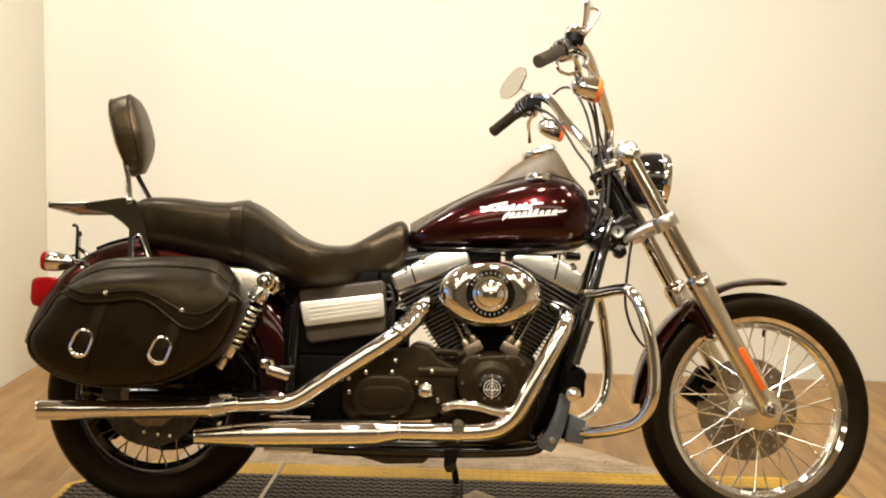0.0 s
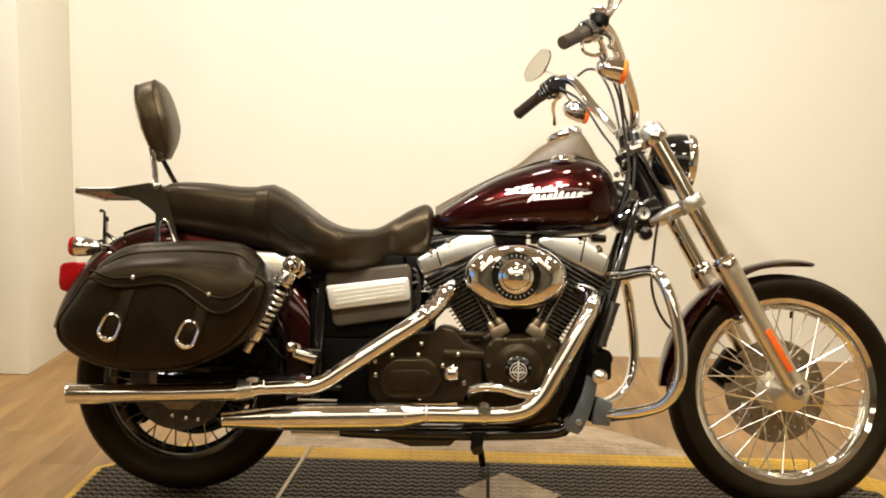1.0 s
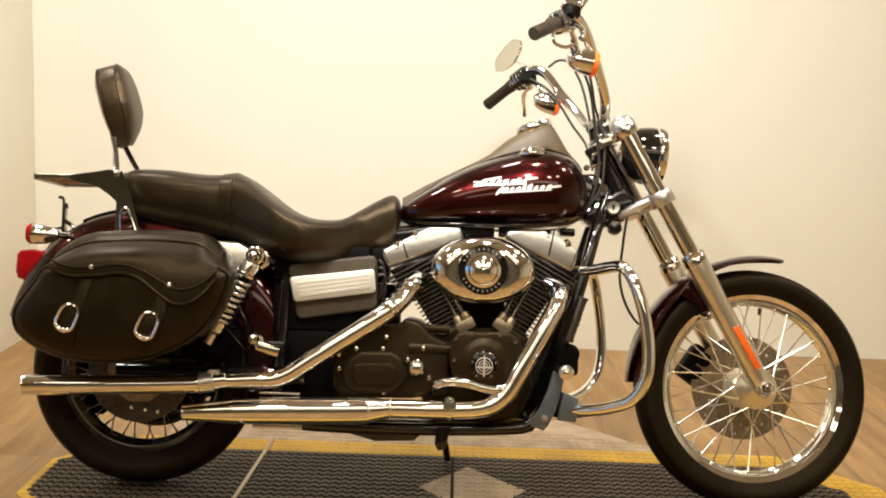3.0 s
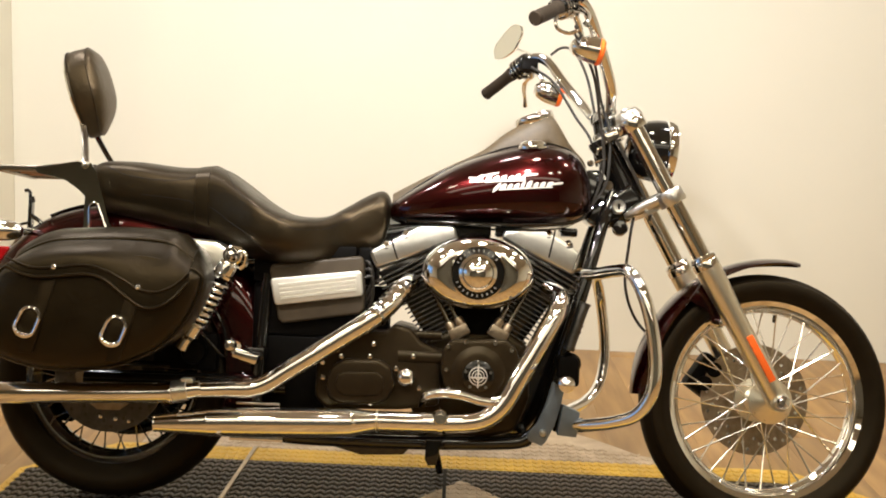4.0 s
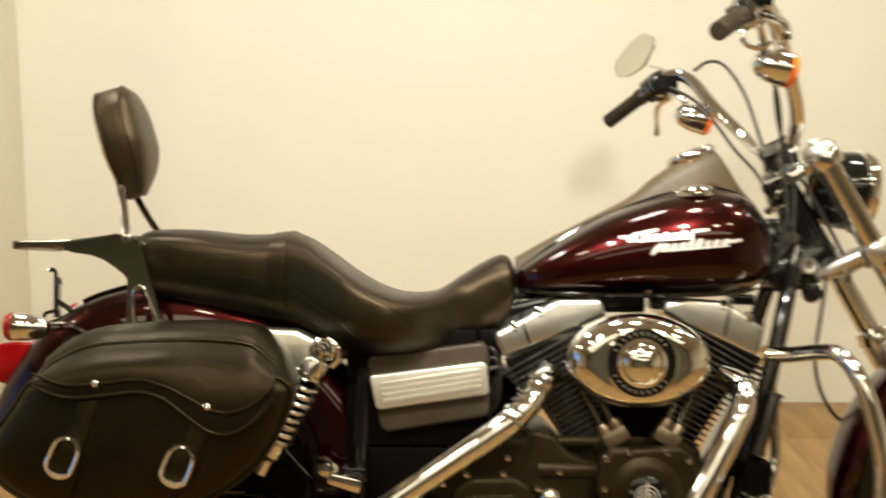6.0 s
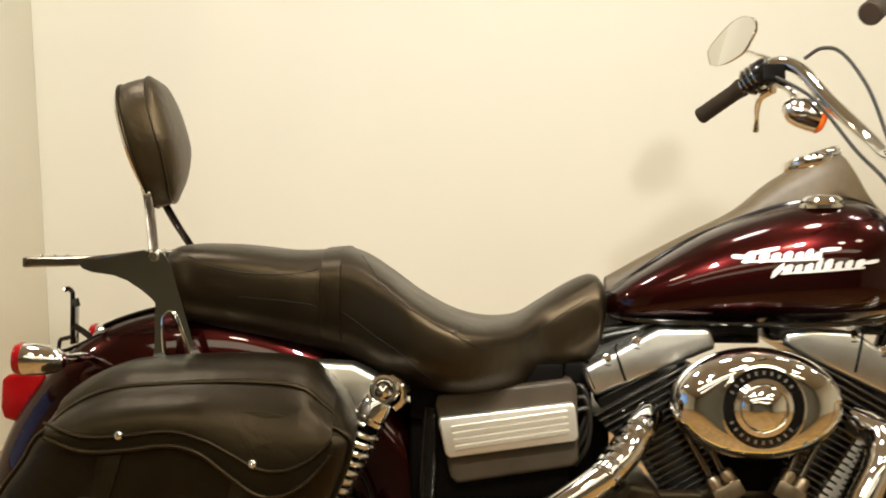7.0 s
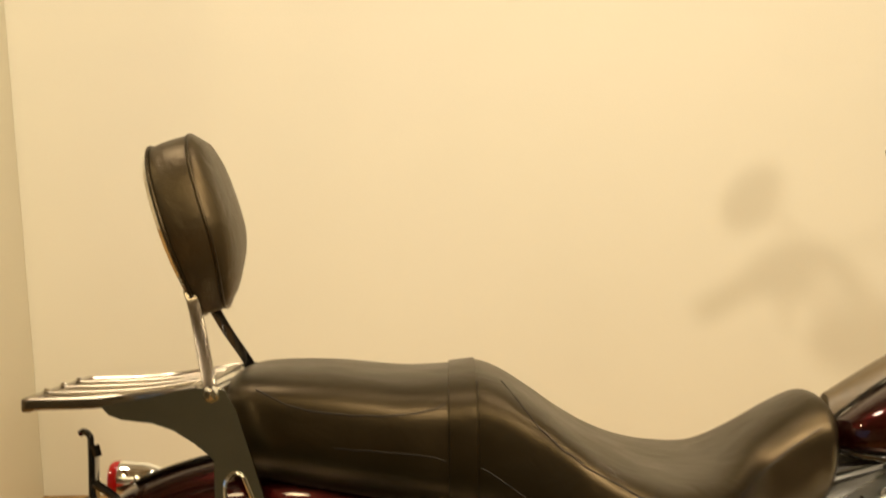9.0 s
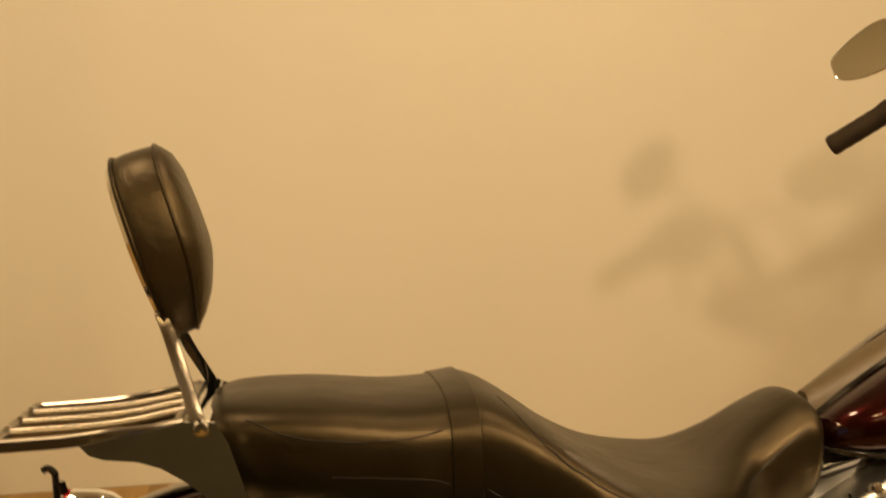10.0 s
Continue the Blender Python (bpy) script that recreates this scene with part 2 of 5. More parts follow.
tagged(part("wall_west", joined(block(-4.7, -4.502, -6.5, -3.2, -0.012, ROOM_Z, 0), block(-4.7, -4.502, -3.2, -0.2, -0.012, 0.75, 0), block(-4.7, -4.502, -3.2, -0.2, 2.3, ROOM_Z, 0), block(-4.7, -4.502, -0.2, 1.5, -0.012, ROOM_Z, 0)), WALL), "plain cream wall with a window opening", "wall", kind="structure")
window = tagged(part("window_1", joined(block(-4.66, -4.58, -3.198, -3.13, 0.752, 2.298, 0.004), block(-4.66, -4.58, -0.27, -0.202, 0.752, 2.298, 0.004), block(-4.66, -4.58, -3.128, -0.272, 0.752, 0.82, 0.004), block(-4.66, -4.58, -3.128, -0.272, 2.23, 2.298, 0.004), block(-4.65, -4.59, -1.73, -1.67, 0.822, 2.228, 0.004)), GREY_PLATE), "wide shop window with a grey frame", "window", kind="structure")
pane = part("pane", block(-4.626, -4.62, -3.128, -0.272, 0.822, 2.228, 0), GLASS, window, "clear glass pane")
pane.visible_shadow = False
tagged(part("backdrop", block(-6.02, -6.0, -5.5, 2.0, -0.5, 4.0, 0), DAYLIGHT), "pale blue daylight outside the window", "backdrop", kind="structure")
tagged(part("wall_east", block(4.502, 4.7, -6.5, 2.1, -0.012, ROOM_Z, 0), WALL), "plain cream wall", "wall", kind="structure")
tagged(part("wall_south", block(-4.7, 4.7, -6.7, -6.502, -0.012, ROOM_Z, 0), BACK_WALL), "plain dull beige wall", "wall", kind="structure")
tagged(part("ceiling", block(-4.7, 4.7, -6.7, 2.1, ROOM_Z + 0.002, ROOM_Z + 0.12, 0), CEILING), "plain dim ceiling", "ceiling", kind="structure")

# ---- motorcycle ----
LEAN_LEFT = -10.5
bike = thing("motorcycle", "maroon cruiser motorcycle with chrome exhausts, leaning on its kickstand", "motorcycle", pose(0, 0, 0, LEAN_LEFT, 0, 0))
RAKE = radians(29.8)
PIVOT = Vector((0.6885, 0, 0.872))
STEER = Matrix.Translation(PIVOT) @ Matrix.Rotation(radians(7.2), 4, Vector((-math.sin(RAKE), 0, math.cos(RAKE)))) @ Matrix.Translation(-PIVOT)
AXLE_F, AXLE_R = Vector((1.073, 0, 0.333)), Vector((-0.673, 0, 0.330))
SIDEWAYS = pose(0, 0, 0, 90, 0, 0)


def fork_x(z):
    return 0.7635 + (0.872 - z) * math.tan(RAKE)


def tyre(radius, half, rim):
    prof = [(rim, -half * 0.55), (rim + 0.012, -half * 0.72), (rim + (radius - rim) * 0.45, -half), (rim + (radius - rim) * 0.72, -half * 0.97), (radius - 0.016, -half * 0.74), (radius - 0.004, -half * 0.4), (radius, 0)]
    line = [(v.x, v.y) for v in spline([(r, h, 0) for r, h in prof], 4)]
    return lathe(line + [(r, -h) for r, h in reversed(line[:-1])] + [(rim - 0.005, half * 0.3), (rim - 0.005, -half * 0.3), line[0]], SIDEWAYS, 72)


def rim_mesh(r, half):
    prof = [(r, -half), (r + 0.004, -half + 0.004), (r - 0.002, -half + 0.008), (r - 0.007, -half + 0.011), (r - 0.016, -half + 0.012), (r - 0.019, -half + 0.020), (r - 0.026, -half * 0.32), (r - 0.031, -half * 0.16), (r - 0.031, 0)]
    full = prof + [(a, -b) for a, b in reversed(prof[:-1])]
    inner = [(r - 0.012, half * 0.8), (r - 0.012, -half * 0.8)]
    return lathe(full + inner + [prof[0]], SIDEWAYS, 72)


def wheel(name, centre, radius, half, rim_r, rim_half, place, spokes, hub_r, label, hub_mat, bright, spoke_mat):
    base = place @ Matrix.Translation(centre)
    w = part(name, rim_mesh(rim_r, rim_half), bright, bike, label, base)
    part("tyre", tyre(radius, half, rim_r - 0.006), RUBBER, w, "black rubber tyre")
    part("hub", lathe([(0.012, -0.078), (0.024, -0.078), (0.027, -0.068), (0.032, -0.064), (0.036, -0.060), (hub_r - 0.004, -0.058), (hub_r, -0.055), (hub_r, -0.050), (0.036, -0.046), (0.028, 0), (0.036, 0.046), (hub_r, 0.050), (hub_r, 0.058), (0.03, 0.066), (0.012, 0.075)], SIDEWAYS, 40), hub_mat, w, "aluminium hub")
    for i in range(10):
        a = 2 * math.pi * i / 10
        part("hub_hole", lathe([(0.0001, 0.0015), (0.0045, 0.0015), (0.0055, 0.0)], Matrix.Translation(((hub_r - 0.011) * math.cos(a), -0.0585, (hub_r - 0.011) * math.sin(a))) @ SIDEWAYS, 10), HOSE, w)
    meshes = []
    for side in (-1, 1):
        for lean in (-1, 1):
            a = radians(58) * lean
            p0 = Vector((hub_r * 0.93, side * 0.052 + lean * 0.003, 0))
            p1 = Vector(((rim_r - 0.024) * math.cos(a * 0.62), side * rim_half * 0.22, (rim_r - 0.024) * math.sin(a * 0.62)))
            nip = p1 + (p0 - p1).normalized() * 0.016
            bm = joined(tube([p0, p1], 0.0022, 6, 1), tube([nip, p1], 0.0034, 6, 1))
            first = part("spoke", bm, spoke_mat, w, "", Matrix.Identity(4))
            meshes.append((first, side, lean))
    per = spokes // 4
    for q, (first, side, lean) in enumerate(meshes):
        for i in range(per):
            turn = Matrix.Rotation(2 * math.pi * (i + 0.25 * q) / per, 4, "Y")
            if i == 0:
                first.matrix_basis = turn
                continue
            o = first.copy()
            scene.collection.objects.link(o)
            o.matrix_basis = turn
    return w


front_wheel = wheel("front_wheel", AXLE_F, 0.342, 0.055, 0.268, 0.036, STEER, 40, 0.060, "chrome laced front wheel", POLISHED, CHROME, SPRING)
# Rim and spokes are ordinary chrome, coloured dark to imitate shade and reflections.
rear_wheel = wheel("rear_wheel", AXLE_R, 0.326, 0.078, 0.234, 0.055, Matrix.Identity(4), 40, 0.07, "chrome laced rear wheel, shade put into rim and spoke colour", DISC_STEEL, DIMMED_CHROME, SHADED_CHROME)


def brake_disc(r, y, parent, holes, steel):
    at = SIDEWAYS @ pose(0, 0, -y)
    part("brake_disc", lathe([(r * 0.60, -0.0025), (r, -0.0025), (r, 0.0025), (r * 0.60, 0.0025), (r * 0.60, -0.0025)], at, 48), steel, parent, "drilled steel brake disc")
    part("disc_carrier", lathe([(r * 0.40, -0.004), (r * 0.63, -0.004), (r * 0.63, 0.004), (r * 0.40, 0.004), (r * 0.40, -0.004)], at, 10), DISC_STEEL, parent, "steel disc carrier")
    bms = []
    for k, rr in enumerate((0.70, 0.80, 0.90)):
        for i in range(holes):
            a = 2 * math.pi * (i + k * 0.33) / holes
            bms.append(lathe([(0.0001, -0.0032), (0.0048, -0.0034), (0.0048, 0.0034), (0.0001, 0.0032)], Matrix.Translation((rr * r * math.cos(a), y, rr * r * math.sin(a))) @ SIDEWAYS, 8))
    tagged(part("hole_pattern", joined(*bms), CHROME if steel is DISC_STEEL else HOSE, parent, "small drilled holes"), kind="stuff")


brake_disc(0.152, 0.062, front_wheel, 16, DISC_STEEL)
# Rear disc in darker steel, standing for the shade inside the wheel.
brake_disc(0.146, -0.085, rear_wheel, 14, SHADED_DARK_STEEL)
for x, z in ((-0.018, -0.105), (0.022, -0.111), (0.057, -0.115)):
    part("disc_bolt", lathe([(0.0001, 0.006), (0.005, 0.005), (0.006, 0.0)], Matrix.Translation((x, -0.088, z)) @ SIDEWAYS, 10), CHROME, rear_wheel)
part("belt_pulley", lathe([(0.0001, 0.0), (0.06, 0.0), (0.075, 0.012), (0.155, 0.012), (0.165, 0.0), (0.178, 0.0), (0.178, 0.03), (0.0001, 0.03)], Matrix.Translation((0, 0.105, 0)) @ pose(0, 0, 0, -90, 0, 0), 48), GLOSS_BLACK, rear_wheel, "black belt pulley")
part("valve_stem", tube([(0.03, 0, 0.232), (0.028, 0, 0.212)], 0.0045, 8, 1), GRIP, front_wheel)

# front fork, all turned with the bars
for side in (-1, 1):
    y = 0.115 * side
    ax = Vector((-math.sin(RAKE), 0, math.cos(RAKE)))

    def on(z, dx=0.0):
        return Vector((fork_x(z) + dx, y, z))
    leg = part("fork_leg", moved(tube([on(1.075), on(0.9), on(0.69)], 0.0245, 24, 2), STEER), CHROME, bike, "chrome fork tube")
    low = joined(tube([on(0.70), on(0.68), on(0.64), on(0.56), on(0.43), on(0.36), on(0.335)], 0.03, 24, 3, radii=[0.031, 0.034, 0.0335, 0.030, 0.029, 0.029, 0.027]),
                 lathe([(0.0001, -0.026), (0.022, -0.026), (0.026, -0.016), (0.026, 0.018), (0.022, 0.026), (0.0001, 0.026)], Matrix.Translation(on(0.335)) @ SIDEWAYS, 24))
    part("lower_leg", moved(low, STEER), POLISHED, leg, "satin aluminium lower leg")
    part("fork_cap", moved(lathe([(0.0001, 0.026), (0.012, 0.026), (0.014, 0.021), (0.026, 0.019), (0.033, 0.012), (0.0365, 0.0), (0.0365, -0.022), (0.033, -0.030), (0.028, -0.033)], aim(on(1.062), ax), 28), STEER), SATIN, leg, "chrome fork cap")
    part("dust_seal", moved(lathe([(0.026, 0.014), (0.034, 0.012), (0.037, 0.004), (0.034, 0.0), (0.037, -0.008), (0.036, -0.022), (0.030, -0.024)], aim(on(0.695), ax), 28), STEER), CHROME, leg)
    if side < 0:
        d = Vector((math.sin(RAKE), 0, -math.cos(RAKE)))
        bm = block(-0.0095, 0.0095, -0.004, 0.004, -0.066, 0.066, 0.003)
        part("reflector", moved(bm, STEER @ Matrix.Translation(on(0.445) + Vector((0.004, -0.031, 0))) @ Matrix.Rotation(-RAKE, 4, "Y")), AMBER, leg, "long orange reflector")
        part("axle_nut", lathe([(0.0001, 0.022), (0.012, 0.02), (0.018, 0.012), (0.019, 0.0), (0.019, -0.01)], STEER @ Matrix.Translation(on(0.335) + Vector((0, -0.028, 0))) @ SIDEWAYS, 20), CHROME, leg, "chrome axle nut")
    else:
        cal = joined(block(-0.045, 0.045, -0.03, 0.03, -0.055, 0.055, 0.014), lathe([(0.0001, 0.012), (0.02, 0.012), (0.022, 0.0), (0.022, -0.01)], pose(0, -0.03, 0.022) @ SIDEWAYS, 16), lathe([(0.0001, 0.012), (0.02, 0.012), (0.022, 0.0), (0.022, -0.01)], pose(0, -0.03, -0.024) @ SIDEWAYS, 16))
        part("brake_caliper", moved(cal, STEER @ Matrix.Translation((0.945, 0.095, 0.392)) @ Matrix.Rotation(radians(35), 4, "Y")), MATT_BLACK, leg, "black brake caliper")
for name, z, mat, lab, thick in (("upper_clamp", 1.045, CHROME, "chrome upper fork clamp", 0.017), ("lower_clamp", 0.857, SATIN, "silver lower fork clamp", 0.02)):
    bms = []
    ax = Vector((-math.sin(RAKE), 0, math.cos(RAKE)))
    for side in (-1, 1):
        bms.append(lathe([(0.024, -thick), (0.035, -thick), (0.037, -thick + 0.004), (0.037, thick - 0.004), (0.035, thick), (0.024, thick)], aim((fork_x(z), 0.115 * side, z), ax), 28))
    bridge = block(-0.075, 0.012, -0.10, 0.10, -thick * 0.8, thick * 0.8, 0.006)
    bms.append(moved(bridge, Matrix.Translation((fork_x(z), 0, z)) @ Matrix.Rotation(-RAKE, 4, "Y")))
    part(name, moved(joined(*bms), STEER), mat, bike, lab)

# headlamp
hl = Vector((0.730, 0, 1.000))
shell = part("headlamp", moved(lathe([(0.0001, -0.050), (0.035, -0.047), (0.062, -0.034), (0.078, -0.008), (0.084, 0.022), (0.085, 0.045)], aim(hl, (0.985, 0, -0.06)), 40), STEER), GLOSS_BLACK, bike, "gloss black headlamp shell")
part("trim_ring", moved(lathe([(0.085, 0.045), (0.090, 0.048), (0.091, 0.058), (0.087, 0.070), (0.080, 0.074), (0.078, 0.06)], aim(hl, (0.985, 0, -0.06)), 40), STEER), CHROME, shell, "chrome trim ring")
part("lens", moved(lathe([(0.08, 0.064), (0.06, 0.078), (0.03, 0.085), (0.0001, 0.087)], aim(hl, (0.985, 0, -0.06)), 40), STEER), SATIN, shell, "glass headlamp lens")

# front fender
rings = []
for i in range(41):
    a = radians(179 - 104 * i / 40)
    R = 0.366 + 0.024 * (i / 40) ** 2
    w = 0.066 * (1 - max(0, (i - 33) / 7) ** 2 * 0.88) * (0.6 + 0.4 * min(1, i / 5))
    skirt = 0.030 * (1 - (i / 40) ** 2 * 0.75)
    out = [(u, R - skirt * abs(u) ** 3.2) for u in np.linspace(-1, 1, 13)]
    ring = [(u, r) for u, r in out] + [(u * 0.965, r - 0.004) for u, r in reversed(out)]
    rings.append([Vector((AXLE_F.x + r * math.cos(a), u * w, AXLE_F.z + r * math.sin(a))) for u, r in ring])
fender = part("front_fender", moved(skin(rings), STEER), PAINT, bike, "glossy maroon front fender")
for side in (-1, 1):
    tab = prism([(0.842, 0.592), (0.875, 0.640), (0.925, 0.665), (0.93, 0.62), (0.926, 0.56), (0.938, 0.535), (0.925, 0.522), (0.905, 0.535), (0.895, 0.565)], 0.066 * side, 0.072 * side, 0.0015)
    t = part("fender_bracket", moved(tab, STEER), PAINT, fender, "maroon fender side lobe")
    part("bolt", lathe([(0.0001, 0.028), (0.008, 0.026), (0.013, 0.018), (0.013, -0.04)], STEER @ Matrix.Translation((0.921, 0.080 * side, 0.535)) @ pose(0, 0, 0, 90 if side < 0 else -90, 0, 0), 14), CHROME, fender)

# handlebar and controls, built straight and then turned
bar_r = [(0.345, -0.415, 1.223), (0.427, -0.325, 1.284), (0.466, -0.296, 1.312), (0.504, -0.266, 1.294), (0.546, -0.222, 1.222), (0.592, -0.155, 1.140), (0.608, -0.10, 1.096), (0.612, -0.05, 1.085)]
line = bar_r + [(0.612, 0, 1.085)] + [(x, -y, z) for x, y, z in reversed(bar_r)]
bars = part("handlebar", moved(tube(line, 0.0155, 16, 6), STEER), CHROME, bike, "tall chrome handlebar")
part("riser", moved(joined(*[tube([(0.612, y, 1.085), (0.625, y, 1.02)], 0.019, 16, 2) for y in (-0.05, 0.05)], block(0.592, 0.632, -0.072, 0.072, 1.070, 1.102, 0.01)), STEER), GLOSS_BLACK, bars, "black riser clamp")
for y in (-0.066, 0.066):
    part("riser_cup", moved(joined(lathe([(0.020, -0.016), (0.023, -0.012), (0.023, 0.010), (0.020, 0.016)], aim((0.622, y * 0.8, 1.030), (-0.2, 0, 1)), 20), lathe([(0.0001, 0.012), (0.010, 0.012), (0.012, 0.007), (0.019, 0.006), (0.022, 0.0), (0.022, -0.012)], Matrix.Translation((0.612, y, 1.085)) @ pose(0, 0, 0, 90 if y < 0 else -90, 0, 0), 20)), STEER), DIMMED_CHROME, bars, "chrome riser cup")
for side in (-1, 1):
    p0, p1 = Vector((0.345, 0.415 * side, 1.223)), Vector((0.427, 0.325 * side, 1.284))
    d = (p1 - p0).normalized()
    ex = p0 + (p0 - p1) * (0.06 if side > 0 else 0.02)
    g = [(0.0001, 0), (0.016, 0), (0.0185, 0.004)] + [(0.0182 - 0.0006 * (i % 2), 0.012 + 0.0085 * i) for i in range(11)] + [(0.021, 0.115), (0.012, 0.118)]
    part("grip", moved(lathe(g, aim(ex, d), 20), STEER), GRIP, bars, "black rubber grip")
    q = p1 + d * 0.012
    sw = aim(q, d)
    hous = lathe([(0.0001, -0.036), (0.018, -0.036), (0.024, -0.030), (0.026, -0.008), (0.0235, -0.006), (0.0235, -0.003), (0.027, -0.001), (0.027, 0.024), (0.022, 0.034), (0.0001, 0.036)], sw @ Matrix.Diagonal((0.95, 1.1, 1, 1)), 24)
    box_ = moved(block(-0.012, 0.034, -0.024, 0.018, -0.026, 0.028, 0.008), sw)
    part("switch_housing", moved(joined(hous, box_), STEER), GLOSS_BLACK, bars, "black switch housing")
    for k in range(3):
        part("clamp_band", moved(lathe([(0.0255, -0.002), (0.0285, -0.0014), (0.0285, 0.0014), (0.0255, 0.002)], sw @ pose(0, 0, -0.024 + 0.012 * k) @ Matrix.Diagonal((0.95, 1.1, 1, 1)), 24), STEER), DIMMED_CHROME, bars)
        part("switch_button", moved(moved(block(-0.006, 0.006, -0.031, -0.022, -0.018 + 0.014 * k, -0.008 + 0.014 * k, 0.0025), sw), STEER), MATT_BLACK if k != 1 else SATIN, bars)
    lever = [Vector((0.445, 0.295 * side, 1.290)), Vector((0.466, 0.335 * side, 1.278)), Vector((0.478, 0.385 * side, 1.250)), Vector((0.470, 0.425 * side, 1.222)), Vector((0.464, 0.432 * side, 1.212))]
    if side > 0:
        lever = [STEER.inverted() @ Vector(p) for p in ((0.428, 0.300, 1.240), (0.414, 0.345, 1.230), (0.412, 0.370, 1.212), (0.417, 0.395, 1.190), (0.420, 0.417, 1.167))]
    part("lever", moved(tube(lever, 0.006, 10, 6, radii=[0.010, 0.0095, 0.0075, 0.0055, 0.0085]), STEER), CHROME, bars, "polished lever")
    perch = block(-0.02, 0.03, -0.022, 0.022, -0.018, 0.018, 0.006)
    part("lever_perch", moved(perch, STEER @ Matrix.Translation(q + Vector((0.012, -0.03 * side, -0.002)))), CHROME if side < 0 else MATT_BLACK, bars)
    # turn signal
    c = Vector((0.50, 0.255 * side, 1.203))
    ax = Vector((0.93, 0, -0.20)).normalized()
    sig = part("turn_signal", moved(lathe([(0.0001, -0.038), (0.012, -0.036), (0.024, -0.024), (0.031, -0.006), (0.034, 0.014), (0.035, 0.034)], aim(c, ax), 28), STEER), CHROME, bike, "chrome bullet turn signal")
    part("lens", moved(lathe([(0.034, 0.034), (0.0345, 0.042), (0.030, 0.048), (0.0001, 0.052)], aim(c, ax), 28), STEER), AMBER, sig, "orange lens")
    part("signal_stalk", moved(tube([c + Vector((-0.01, 0, 0.02)), c + Vector((-0.015, 0.01 * side, 0.045)), q + Vector((0.03, -0.02 * side, -0.015))], 0.008, 10, 4), STEER), CHROME, sig)
    # mirror
    if side > 0:
        mc = STEER.inverted() @ Vector((0.357, 0.382, 1.354))
        nrm = (STEER.inverted().to_3x3() @ Vector((-0.855, -0.515, 0.06))).normalized()
        xax = Vector((0.515, -0.855, 0.0)).normalized()
        outline = [(-0.07, -0.006), (-0.068, -0.022), (-0.059, -0.04), (-0.029, -0.047), (0.012, -0.042), (0.044, -0.03), (0.07, -0.002), (0.08, 0.018), (0.07, 0.037), (0.037, 0.048), (0.0, 0.04), (-0.044, 0.016)]
    else:
        mc = Vector((0.482, -0.345, 1.392))
        nrm = Vector((-0.97, 0.18, 0.08)).normalized()
        xax = Vector((0.0, -1.0, 0.0))
        outline = [(-0.060, -0.006), (-0.044, 0.030), (0.006, 0.050), (0.046, 0.040), (0.056, 0.012), (0.040, -0.024), (-0.006, -0.046), (-0.046, -0.042)]
    shape = spline([(u, v, 0) for u, v in outline], 5, True)
    xax = (xax - nrm * xax.dot(nrm)).normalized()
    yax = nrm.cross(xax)
    mm = Matrix.Translation(mc) @ Matrix((xax, yax, nrm)).transposed().to_4x4()
    rings = [[v * f + Vector((0, 0, h)) for v in shape] for f, h in ((0.3, -0.016), (0.75, -0.012), (0.98, -0.004), (1.0, 0.0), (0.985, 0.003), (0.95, 0.001))]
    mir = part("mirror", moved(skin(rings), STEER @ mm), CHROME, bike, "chrome teardrop mirror")
    part("mirror_glass", moved(skin([[v * f + Vector((0, 0, h)) for v in shape] for f, h in ((0.96, 0.0012), (0.96, 0.0024))]), STEER @ mm), MIRROR, mir, "mirror glass")
    stem = [q + Vector((0.015, -0.01, 0.02)), q + Vector((0.022, 0.0, 0.04)), mc + Vector((0.03, 0.01, -0.015)), mc + Vector((0.014, 0, -0.004))] if side > 0 else [Vector((0.468, -0.305, 1.300)), Vector((0.500, -0.325, 1.350)), Vector((0.523, -0.335, 1.388)), Vector((0.512, -0.338, 1.402)), mc + Vector((0.010, 0, 0.004))]
    part("mirror_stem", moved(tube(stem, 0.005, 10, 6), STEER), CHROME, mir, "chrome mirror stem")
part("cable_guard", moved(tube([(0.43, -0.365, 1.255), (0.405, -0.37, 1.242), (0.408, -0.37, 1.215), (0.44, -0.36, 1.208), (0.465, -0.35, 1.222)], 0.0045, 8, 4), STEER), CHROME, bars, "small chrome bracket")
rc = Vector((0.462, -0.312, 1.322))
res = part("brake_reservoir", moved(lathe([(0.0001, -0.016), (0.022, -0.016), (0.025, -0.010), (0.026, 0.006)], aim(rc, (0.05, 0.1, 1)), 24), STEER), MATT_BLACK, bike, "black brake fluid reservoir")
part("cap", moved(lathe([(0.026, 0.006), (0.030, 0.008), (0.030, 0.022), (0.027, 0.027), (0.018, 0.026), (0.0001, 0.027)], aim(rc, (0.05, 0.1, 1)), 24), STEER), CHROME, res, "chrome reservoir cap")
